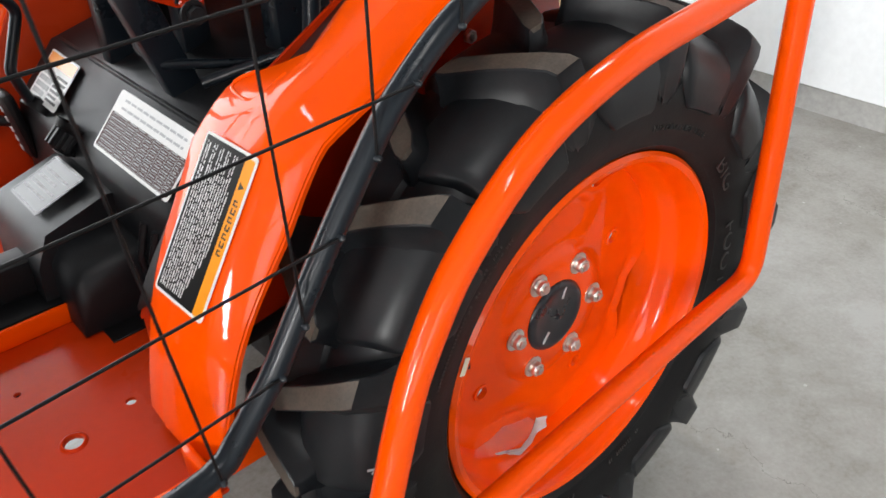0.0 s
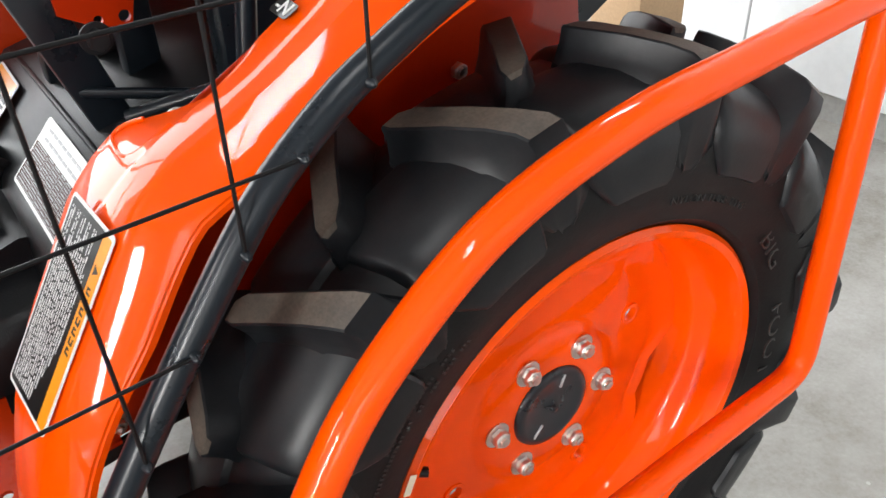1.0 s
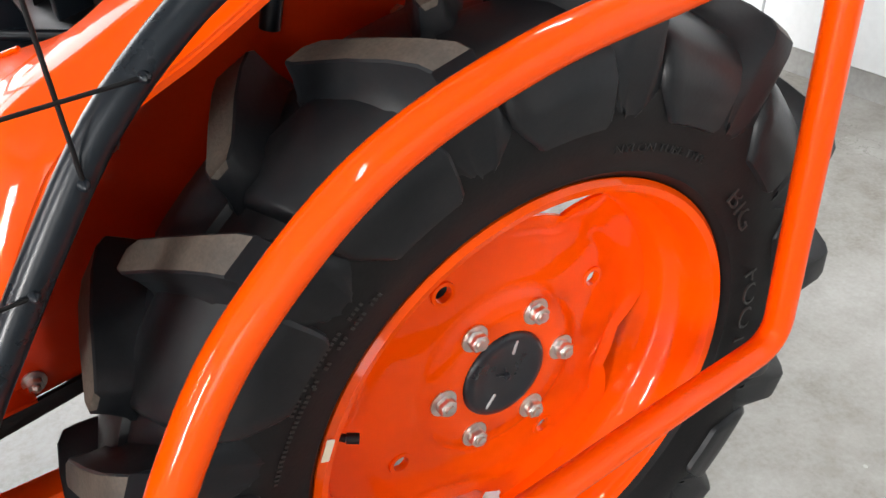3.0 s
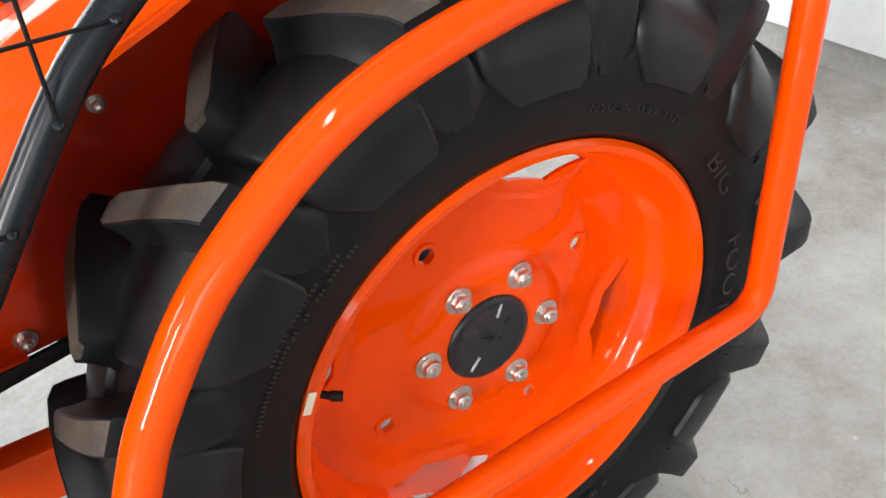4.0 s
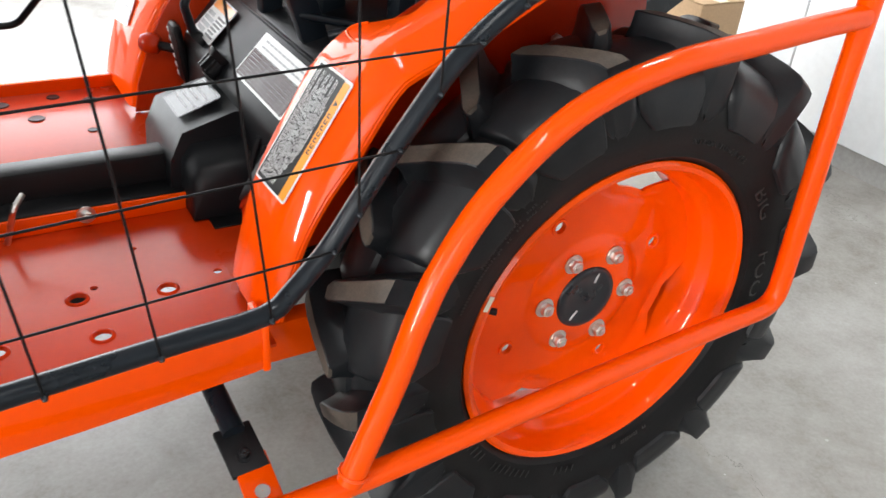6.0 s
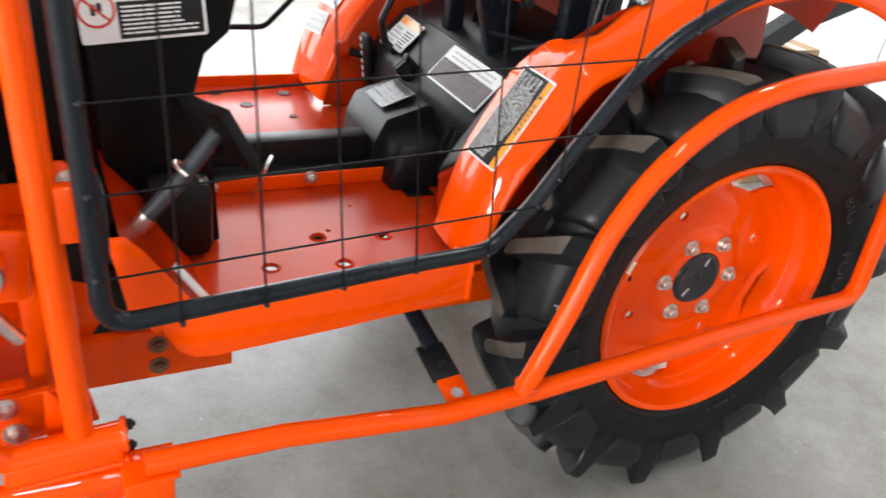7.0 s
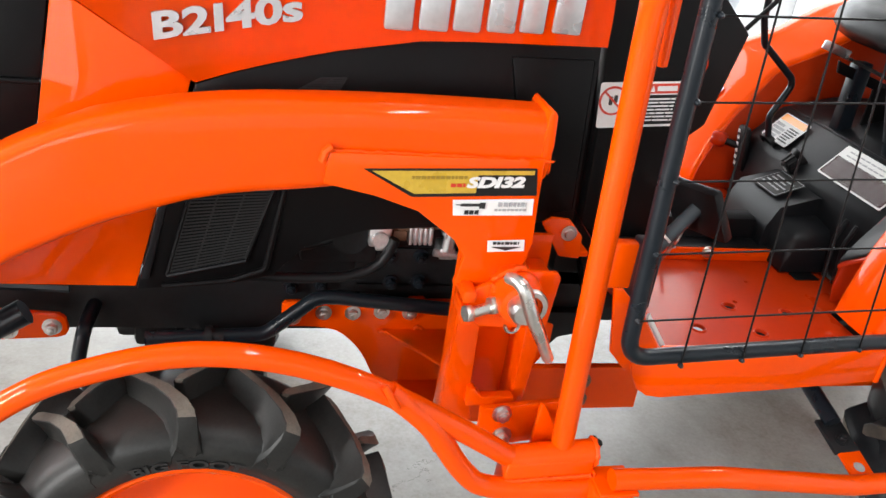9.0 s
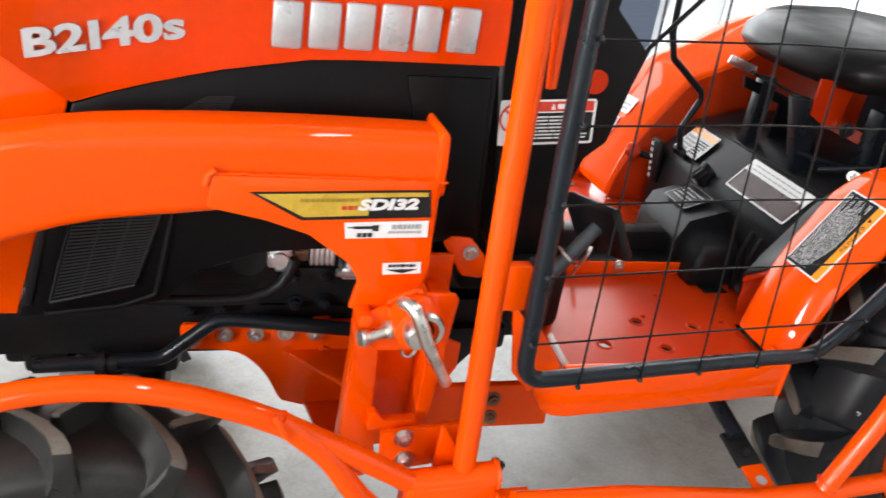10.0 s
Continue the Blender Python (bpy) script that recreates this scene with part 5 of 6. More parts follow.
tpart("ribbed_housing", join(*[box(-1.320 + 0.0085 * k, -1.3135 + 0.0085 * k, 0.198, 0.25, 0.653, 0.685, 0.002) for k in range(5)], box(-1.319, -1.281, 0.203, 0.25, 0.655, 0.683, 0.002)), "alu", "ribbed grey aluminium housing")
tpart("pipe_fitting", join(box(-1.266, -1.238, 0.195, 0.24, 0.628, 0.650, 0.004), rod((-1.252, 0.20, 0.645), (-1.250, 0.20, 0.695), 0.010, 12), rod((-1.275, 0.20, 0.640), (-1.225, 0.20, 0.634), 0.007, 10), box(-1.262, -1.236, 0.192, 0.23, 0.668, 0.682, 0.003)), "alu", "bright metal pipe fitting")
epart("engine_hose", tube(smooth_path([(-1.60, 0.2, 0.60), (-1.52, 0.2, 0.595), (-1.42, 0.2, 0.60), (-1.37, 0.2, 0.625), (-1.35, 0.2, 0.67)]), 0.009, 10), "black", "black rubber engine hose")
epart("engine_hose", tube(smooth_path([(-1.50, 0.24, 0.63), (-1.44, 0.23, 0.655), (-1.40, 0.23, 0.69)]), 0.007, 10), "black", "black rubber engine hose")
epart("engine_block_detail", join(box(-1.50, -1.37, 0.24, 0.29, 0.60, 0.70, 0.01), box(-1.34, -1.18, 0.255, 0.30, 0.70, 0.78, 0.01), rod((-1.42, 0.22, 0.66), (-1.42, 0.25, 0.66), 0.03, 18)), "black_iron")
tpart("power_steering_pipe", tube(filleted([(-1.74, 0.202, 0.466), (-1.631, 0.202, 0.470), (-1.548, 0.202, 0.475), (-1.463, 0.202, 0.549), (-1.43, 0.202, 0.549), (-1.247, 0.202, 0.529), (-1.15, 0.202, 0.519)], 0.045), 0.0125, 14), "black_tube", "bent black steel pipe")
tpart("axle_bracket", join(box(-1.702, -1.648, 0.196, 0.240, 0.449, 0.460, 0.004), box(-1.703, -1.656, 0.198, 0.210, 0.37, 0.452, 0.003)), "cast_grey", "grey steel bracket above the front axle")
tbolt((-1.675, 0.214, 0.460), (0.0, -0.1, 0.99), r=0.0125, material="cast_grey", stud=0.003)
tpart("pipe_fitting", join(rod((-1.646, 0.202, 0.469), (-1.634, 0.202, 0.469), 0.019, 16), rod((-1.634, 0.202, 0.469), (-1.615, 0.202, 0.469), 0.0155, 16)), "black_iron", "black pipe union")
tpart("fuel_pipe", rod((-1.338, 0.214, 0.681), (-1.262, 0.214, 0.687), 0.009, 14), "rust", "thick copper coloured pipe")
tpart("frame_lug", join(box(-1.80, -1.72, 0.28, 0.32, 0.415, 0.450, 0.012), box(-1.77, -1.70, 0.275, 0.33, 0.40, 0.45, 0.010)), "black_iron", "black cast lug under the side frame")
tpart("front_axle", join(box(-1.68, -1.54, 0.12, 2 * CY - 0.12, 0.27, 0.37, 0.02), rod((-1.615, 0.05, 0.30), (-1.615, 0.2, 0.31), 0.06, 24), box(-1.72, -1.52, 0.30, 0.64, 0.37, 0.45, 0.02), box(-1.68, -1.60, 0.06, 0.13, 0.30, 0.43, 0.012)), "black_iron", "black cast front axle")
tpart("steering_strut", tube(filleted([(-1.822, 0.31, 0.50), (-1.836, 0.212, 0.478), (-1.846, 0.20, 0.425), (-1.832, 0.20, 0.363), (-1.80, 0.20, 0.30)], 0.03), 0.012, 12), "black_tube", "bent black steering strut")
tpart("hydraulic_rod", join(rod((-2.00, 0.12, 0.50), (-1.90, 0.14, 0.555), 0.020, 16), rod((-2.2, 0.16, 0.60), (-1.84, 0.16, 0.585), 0.008, 8)), "black_tube", "black hydraulic pipe end")
# lower stay behind the platform
tpart("step_stay", tube([(-0.606, 0.16, 0.512), (-0.592, -0.024, 0.456), (-0.591, -0.036, 0.452)], 0.0145, 16), "black_tube", "black tubular step stay")
foot = tpart("stay_foot", box(-0.024, 0.024, -0.034, 0.034, -0.004, 0.004, 0.002), "black_iron", "black steel foot plate of the stay")
foot.matrix_basis = Matrix.Translation((-0.588, -0.052, 0.436)) @ Matrix.Rotation(radians(17), 4, "X") @ Matrix.Rotation(radians(4), 4, "Z")
tbolt((-0.588, -0.064, 0.437), (0.0, -0.28, 0.96), r=0.007, material="black_iron")

# ---- the implement frame: orange lifting arm with its bracket ----
IM = thing("implement_frame", "orange welded implement mounting frame with curved arm", "implement frame", (-1.2, 0.0, 0.0))
IM_INV = Matrix.Translation((-1.2, 0.0, 0.0)).inverted()


def ipart(name, bm, material="orange", label="", angle=38, at=(0, 0, 0)):
    ob = part(name, bm, material, IM, label, angle)
    ob.matrix_parent_inverse = IM_INV
    ob.location = at
    return ob


ARM_SHIFT = (-0.010, -0.012, 0.006)
top = [(-2.25, 0.55), (-2.10, 0.70), (-2.0, 0.785), (-1.90, 0.858), (-1.83, 0.899), (-1.76, 0.928), (-1.658, 0.951), (-1.554, 0.963), (-1.41, 0.970), (-1.28, 0.972), (-1.175, 0.972)]
low = [(-2.13, 0.47), (-2.02, 0.595), (-1.96, 0.655), (-1.89, 0.712), (-1.83, 0.749), (-1.769, 0.779), (-1.69, 0.810), (-1.60, 0.834), (-1.47, 0.850), (-1.35, 0.874), (-1.165, 0.882)]
secs = []
for (ax, az), (bx, bz) in zip(top, low):
    a, b = Vector((ax, 0, az)), Vector((bx, 0, bz))
    h = (a - b).length
    u = (a - b).normalized()
    mid = (a + b) / 2
    secs.append([tuple(mid + u * v + Vector((0, 0.052 + w, 0))) for w, v in round_rect(-0.04, -h / 2, 0.04, h / 2, 0.02, 4)])
fine = []
for k in range(len(secs[0])):
    fine.append(smooth_path([s[k] for s in secs], 0.035))
m = min(len(f) for f in fine)
cols = [[f[round(i * (len(f) - 1) / (m - 1))] for f in fine] for i in range(m)]
arm = ipart("lifting_arm", loft(cols), "orange", "curved orange box-section lifting arm", angle=60, at=(-0.010, -0.012, -0.020))
capo = [(-1.184, 0.875), (-1.184, 0.972), (-1.181, 0.979), (-1.176, 0.980), (-1.170, 0.973), (-1.168, 0.93), (-1.172, 0.885)]
ipart("arm_end", plate(capo, 0.008, 0.094, 0.004), "orange", at=(-0.010, -0.012, -0.020))
bracket = [(-1.470, 0.882), (-1.178, 0.886), (-1.179, 0.86), (-1.174, 0.76), (-1.180, 0.735), (-1.190, 0.69), (-1.282, 0.69), (-1.272, 0.735), (-1.290, 0.762), (-1.345, 0.803), (-1.405, 0.823), (-1.475, 0.838)]
ipart("bracket_plate", plate(bracket, 0.004, 0.016, 0.003), "orange", "orange gusset plate under the arm", at=ARM_SHIFT)
rnd = random.Random(8)
weld = [(-1.475 + 0.31 * i / 40, 0.008 + rnd.uniform(-0.001, 0.001), 0.884 + rnd.uniform(-0.0015, 0.0015)) for i in range(41)]
ipart("weld_bead", tube(weld, lambda s: 0.0019 + 0.0004 * math.sin(s * 150) + 0.0004 * math.sin(s * 61), 8), "orange_weld", "rough weld bead", at=ARM_SHIFT)
ipart("weld_bead", tube([(-1.477, 0.008, 0.868), (-1.474, 0.006, 0.882), (-1.466, 0.008, 0.888)], 0.006, 8), "orange_weld", at=ARM_SHIFT)
# arm stickers
def isticker(outline, z0, mat, y=0.002, name="sticker", label=""):
    ob = part(name, plate(outline, y, y + 0.0012, 0), mat, IM, label)
    ob.matrix_parent_inverse = IM_INV @ Matrix.Translation(ARM_SHIFT)
    return ob


isticker([(-1.424, 0.8625), (-1.189, 0.8745), (-1.183, 0.835), (-1.357, 0.8255)], 0, "black_label", 0.002, "model_sticker", "gold and black model sticker with silver letters")
gold = isticker([(-1.413, 0.8605), (-1.27, 0.8675), (-1.27, 0.8355), (-1.354, 0.8305)], 0, "yellow_label", 0.0008)
isticker([(-1.27, 0.8675), (-1.192, 0.8715), (-1.192, 0.8655), (-1.27, 0.8615)], 0, "yellow_label", 0.0008)
sd = lettering("SD132", 0.0205, 0.0006, 1.58, shear=0.2, bold=0.0010)
sdo = part("sticker_letters", sd, "text_white", IM, "white model letters")
sdo.matrix_parent_inverse = IM_INV @ Matrix.Translation(ARM_SHIFT)
sdo.matrix_basis = Matrix.Translation((-1.245, 0.0008, 0.8515)) @ Matrix.Rotation(radians(-3), 4, "Y") @ Matrix.Rotation(radians(90), 4, "X")


def bar_text(x0, x1, z, h, mat, seed, tilt=0.04, y=-0.0002):
    rnd = random.Random(seed)
    bs, x = [], x0
    while x < x1:
        w = rnd.uniform(0.003, 0.007)
        zz = z + (x - x0) * tilt
        bs.append(plate([(x, zz), (min(x + w, x1), zz), (min(x + w, x1), zz + h), (x, zz + h)], y, y + 0.0008, 0))
        x += w + 0.0015
    ob = part("print", join(*bs), mat, IM)
    ob.matrix_parent_inverse = IM_INV @ Matrix.Translation(ARM_SHIFT)
    return ob


bar_text(-1.36, -1.285, 0.852, 0.0042, "gold_print", 1, 0.05)
bar_text(-1.306, -1.285, 0.843, 0.005, "red_label", 2, 0.05)
isticker([(-1.300, 0.8235), (-1.186, 0.8295), (-1.184, 0.805), (-1.297, 0.8005)], 0, "white_label", 0.002, "grease_sticker", "white grease interval sticker with pictogram")
ob = part("print", join(plate([(-1.288, 0.815), (-1.262, 0.816), (-1.262, 0.820), (-1.288, 0.819)], 0.0006, 0.0014, 0), plate([(-1.262, 0.813), (-1.254, 0.813), (-1.254, 0.822), (-1.262, 0.8215)], 0.0006, 0.0014, 0), plate([(-1.295, 0.8165), (-1.288, 0.8165), (-1.288, 0.8178), (-1.295, 0.8178)], 0.0006, 0.0014, 0)), "text_black", IM)
ob.matrix_parent_inverse = IM_INV @ Matrix.Translation(ARM_SHIFT)
bar_text(-1.282, -1.262, 0.8035, 0.006, "text_black", 5, 0.04, 0.0004)
bar_text(-1.236, -1.196, 0.817, 0.006, "text_grey", 6, 0.04, 0.0004)
bar_text(-1.240, -1.194, 0.810, 0.003, "text_grey", 7, 0.04, 0.0004)
isticker([(-1.242, 0.7635), (-1.188, 0.7665), (-1.186, 0.749), (-1.240, 0.746)], 0, "white_label", 0.002, "arrow_sticker", "white sticker with a black arrow")
ob = part("print", join(plate([(-1.236, 0.7545), (-1.192, 0.756), (-1.214, 0.7495)], 0.0006, 0.0014, 0)), "text_black", IM)
ob.matrix_parent_inverse = IM_INV @ Matrix.Translation(ARM_SHIFT)
bar_text(-1.234, -1.196, 0.7585, 0.004, "text_black", 9, 0.03, 0.0004)
# column under the arm: a channel open to the rear side
def leaning(bm):
    """The column's front edge leans back towards its top."""
    for v in bm.verts:
        if v.co.x < -1.25:
            v.co.x += 0.013 * max(0.0, min(1.0, (v.co.z - 0.45) / 0.22))
    return bm


ipart("column_flange", leaning(plate([(-1.282, 0.70), (-1.240, 0.70), (-1.236, 0.50), (-1.222, 0.418), (-1.278, 0.440), (-1.282, 0.46)], 0.002, 0.012, 0.002)), "orange", "orange steel column flange")
ipart("column_side", leaning(plate([(0.006, 0.70), (0.046, 0.70), (0.044, 0.565), (0.036, 0.46), (0.034, 0.43), (0.006, 0.43)], -1.284, -1.274, 0.002, axes="yz")), "orange")
ipart("column_web", box(-1.266, -1.12, 0.075, 0.085, 0.38, 0.74, 0.002), "orange", "recessed orange column web")
ipart("column_rear_flange", plate([(-1.132, 0.70), (-1.132, 0.60), (-1.146, 0.455), (-1.162, 0.44), (-1.162, 0.70)], 0.010, 0.075, 0.002), "orange")
ipart("column_foot", plate([(-1.243, 0.513), (-1.233, 0.516), (-1.220, 0.499), (-1.168, 0.499), (-1.166, 0.487), (-1.243, 0.482)], -0.012, 0.006, 0.002), "orange")
ipart("upper_post", box(-1.190, -1.172, 0.03, 0.09, 0.70, 0.86, 0.005), "orange")
# locking pin and its boss
PX, PZB = -1.205, 0.698
boss = ipart("pin_boss", moved(revolve([(0.022, -0.072), (0.031, -0.068), (0.034, -0.055), (0.035, -0.045), (0.038, -0.040), (0.038, -0.03), (0.035, -0.025), (0.035, 0.02)], 32), Matrix.Translation((PX, 0.0, PZB))), "orange_weld", "round orange pin boss with rough welds")
ipart("boss_plate", plate([(-1.268, 0.655), (-1.250, 0.640), (-1.155, 0.637), (-1.146, 0.643), (-1.139, 0.722), (-1.145, 0.731), (-1.20, 0.734), (-1.268, 0.70)], -0.030, -0.020, 0.003), "orange", "orange plate behind the pin")
ipart("boss_lug", box(-1.283, -1.262, -0.04, 0.02, 0.683, 0.704, 0.006), "orange_weld")
ipart("boss_lug", box(-1.280, -1.262, -0.04, 0.02, 0.648, 0.672, 0.005), "orange_weld")
rnd = random.Random(21)
for wpts, wr in (([(-1.240, -0.03, 0.718), (-1.230, -0.036, 0.732), (-1.212, -0.036, 0.739), (-1.196, -0.034, 0.740)], 0.0040), ([(-1.243, -0.035, 0.715), (-1.238, -0.042, 0.70), (-1.241, -0.040, 0.682)], 0.0042), ([(-1.225, -0.05, 0.729), (-1.212, -0.052, 0.733), (-1.20, -0.05, 0.733)], 0.0032)):
    wp = [q + Vector((rnd.uniform(-0.0015, 0.0015), rnd.uniform(-0.0015, 0.0015), rnd.uniform(-0.0015, 0.0015))) for q in smooth_path(wpts, 0.004)]
    ipart("boss_weld", tube(wp, lambda s, k=wr: k * (1 + 0.12 * math.sin(s * 33) + 0.1 * math.sin(s * 71)), 8), "orange_weld", "lumpy weld bead")
ipart("pin_end", moved(revolve([(0.0005, -0.096), (0.015, -0.095), (0.0185, -0.090), (0.0195, -0.08), (0.0195, -0.05)], 24), Matrix.Translation((PX - 0.004, 0.0, PZB + 0.002))), "zinc", "zinc plated locking pin")
ipart("pin_collar", moved(revolve([(0.024, -0.062), (0.028, -0.064), (0.029, -0.070), (0.0265, -0.075), (0.02, -0.075)], 28, closed=True), Matrix.Translation((PX + 0.008, 0.0, PZB))), "zinc")
hd = tube(smooth_path([(-1.236, -0.078, 0.749), (-1.228, -0.094, 0.752), (-1.218, -0.102, 0.742), (-1.203, -0.106, 0.706), (-1.185, -0.104, 0.672), (-1.168, -0.098, 0.640), (-1.162, -0.094, 0.629)], 0.008), lambda s: 0.0085 + 0.002 * math.sin(math.pi * min(1, s * 1.2)), 12)
ipart("pin_handle", hd, "zinc", "bent zinc plated pin handle")
ipart("adjust_bolt", join(rod((-1.27, -0.046, 0.673), (-1.215, -0.046, 0.694), 0.008, 12), moved(hex_bolt(0.013, 0.011, False, 0), Matrix.Translation((-1.268, -0.046, 0.674)) @ Matrix.Rotation(radians(-72), 4, "Z")), moved(hex_bolt(0.014, 0.013, False, 0), Matrix.Translation((-1.232, -0.046, 0.688)) @ Matrix.Rotation(radians(-72), 4, "Z"))), "zinc", "zinc plated adjusting bolt with lock nut")
ipart("linch_ring", moved(tube([(0.010 * math.cos(a), 0, 0.012 * math.sin(a)) for a in (math.pi * k / 10 for k in range(13))], 0.0028, 6), Matrix.Translation((-1.215, -0.068, 0.668)) @ Matrix.Rotation(radians(170), 4, "Y")), "zinc")
# lower bracket plate and socket
ipart("foot_plate", plate([(-1.227, 0.497), (-1.099, 0.509), (-1.085, 0.44), (-1.224, 0.42)], -0.038, -0.026, 0.003), "orange", "orange bolted foot plate")
for x, z in ((-1.192, 0.488), (-1.186, 0.446)):
    b = bolt(IM, (x, -0.038, z), r=0.0108, h=0.010, stud=0.003)
    b.matrix_parent_inverse = IM_INV
ipart("foot_gusset", plate([(-1.147, 0.532), (-1.141, 0.532), (-1.094, 0.450), (-1.094, 0.44), (-1.152, 0.44)], -0.074, -0.066, 0.002), "orange", "triangular orange gusset at the foot of the post")
ipart("foot_gusset_back", plate([(-1.136, 0.50), (-1.128, 0.50), (-1.100, 0.450), (-1.136, 0.445)], -0.068, -0.036, 0.002), "orange")
# side frame plates along the engine
rail = [(-1.519, 0.470), (-1.520, 0.512), (-1.514, 0.519), (-1.20, 0.524), (-1.20, 0.330), (-1.28, 0.336), (-1.345, 0.357), (-1.354, 0.37), (-1.365, 0.394), (-1.376, 0.414), (-1.387, 0.429), (-1.398, 0.441), (-1.411, 0.453), (-1.424, 0.461), (-1.444, 0.467), (-1.46, 0.469)]
ipart("rail_plate", plate(rail, 0.234, 0.246, 0.002), "orange", "orange rail plate bolted to the engine frame")
ipart("rail_plate_tab", plate([(-1.302, 0.522), (-1.298, 0.529), (-1.272, 0.530), (-1.266, 0.523)], 0.235, 0.245, 0.002), "orange")
for x, z in ((-1.500, 0.489), (-1.448, 0.499), (-1.397, 0.499), (-1.346, 0.502), (-1.295, 0.500)):
    b = bolt(IM, (x, 0.234, z), r=0.0098, h=0.010, stud=0.003, spin=x * 9)
    b.matrix_parent_inverse = IM_INV
ipart("rail_gusset", plate([(-1.346, 0.236), (-1.225, 0.236), (-1.225, 0.120), (-1.250, 0.120)], 0.459, 0.466, 0.002, axes="xy"), "orange", "triangular orange gusset")
ipart("weld_bead", tube([(-1.348, 0.232, 0.461), (-1.342, 0.228, 0.466), (-1.335, 0.231, 0.464)], 0.0035, 8), "orange_weld")
ipart("weld_bead", tube([(-1.285, 0.231, 0.468), (-1.279, 0.229, 0.473), (-1.27, 0.231, 0.468)], 0.0035, 8), "orange_weld")
ipart("column_base", plate([(-1.305, 0.236), (-1.225, 0.236), (-1.225, 0.04), (-1.268, 0.04)], 0.345, 0.353, 0.002, axes="xy"), "orange")
ipart("rail_plate", plate([(-2.15, 0.44), (-2.15, 0.515), (-1.961, 0.505), (-1.921, 0.502), (-1.874, 0.498), (-1.865, 0.490), (-1.861, 0.468), (-1.867, 0.458), (-1.88, 0.454)], 0.221, 0.233, 0.003), "orange", "orange front rail plate")
for x, z in ((-1.886, 0.476), (-1.952, 0.469)):
    b = bolt(IM, (x, 0.221, z), r=0.0105, h=0.011, stud=0.005)
    b.matrix_parent_inverse = IM_INV
ipart("rear_bracket", plate([(-1.13, 0.56), (-1.056, 0.530), (-1.056, 0.480), (-1.08, 0.440), (-1.13, 0.44)], 0.148, 0.154, 0.002), "orange", "orange bracket behind the post")
ipart("link_beam", box(-1.25, -0.87, 0.130, 0.146, 0.360, 0.452, 0.003), "orange", "orange steel link beam under the platform")
for z in (0.424, 0.384):
    b = bolt(IM, (-0.985, 0.130, z), r=0.0105, h=0.009, material="rust", stud=0.004)
    b.matrix_parent_inverse = IM_INV
tab = plate([(-1.135, 0.750), (-1.120, 0.760), (-1.090, 0.758), (-1.063, 0.728), (-1.061, 0.688), (-1.096, 0.692)], -0.004, 0.004, 0.003)
ipart("upper_tab", moved(tab, Matrix.Translation((0, 0.10, 0))), "orange", "orange step tab beside the hood")
b = bolt(IM, (-1.088, 0.095, 0.735), r=0.009, h=0.006, stud=0)
b.matrix_parent_inverse = IM_INV
ipart("tab_arm", box(-1.075, -1.045, 0.10, 0.20, 0.690, 0.70, 0.003), "orange")

# ---- guard rails round the wheels ----
GR = 0.0165
G = thing("wheel_guard", "orange tubular side guard rail around the wheels", "guard rail", (-0.4, -0.13, 0.0))
G_INV = Matrix.Translation((-0.4, -0.13, 0.0)).inverted()


def gpart(name, bm, material="orange", label="", angle=50):
    ob = part(name, bm, material, G, label, angle)
    ob.matrix_parent_inverse = G_INV
    return ob


arc = [(-0.486, -0.150, 0.428), (-0.434, -0.147, 0.553), (-0.401, -0.142, 0.640), (-0.370, -0.137, 0.701), (-0.309, -0.132, 0.781), (-0.204, -0.127, 0.858), (-0.072, -0.123, 0.897), (0.075, -0.119, 0.911), (0.200, -0.116, 0.922), (0.281, -0.114, 0.927)]
gpart("arch_tube", tube(smooth_path(arc, 0.012), GR, 20), "orange", "curved orange guard tube over the rear wheel")
low_rail = filleted([(0.293, -0.108, 1.05), (0.287, -0.114, 0.850), (0.294, -0.122, 0.450), (0.104, -0.128, 0.446), (-0.08, -0.133, 0.437), (-0.455, -0.142, 0.415), (-0.615, -0.145, 0.413), (-0.864, -0.149, 0.446), (-1.045, -0.149, 0.450)], 0.042, 8)
gpart("lower_tube", tube(low_rail, GR, 20), "orange", "bent orange lower guard tube")
gpart("weld_bead", moved(tube([(0.0175 * math.cos(a), 0.0175 * math.sin(a), 0) for a in (math.tau * k / 24 for k in range(25))], lambda s: 0.0028 + 0.0008 * math.sin(s * 80), 6), Matrix.Translation((-0.480, -0.149, 0.440)) @ Matrix.Rotation(radians(14), 4, "Y")), "orange_weld")
gpart("socket_box", box(-1.072, -1.012, -0.168, -0.100, 0.378, 0.434, 0.004), "orange", "orange rail socket box")
gpart("socket_cap", box(-1.066, -1.004, -0.168, -0.104, 0.431, 0.437, 0.002), "orange")
gpart("mount_block", plate([(-1.207, 0.376), (-1.201, 0.463), (-1.066, 0.468), (-1.064, 0.39), (-1.064, 0.376)], -0.126, -0.082, 0.004), "orange", "orange mounting block of the rails")
gpart("end_bar", loft([[(x, -0.105 + a, z + b) for a, b in round_rect(-0.0195, -0.020, 0.0195, 0.020, 0.0185)] for x, z in ((-1.195, 0.459), (-1.16, 0.461), (-1.10, 0.464), (-1.062, 0.466), (-1.060, 0.466))]), "orange", "rounded orange end bar of the front guard tube")
gpart("block_cap", box(-1.066, -1.060, -0.130, -0.080, 0.395, 0.446, 0.003), "orange")
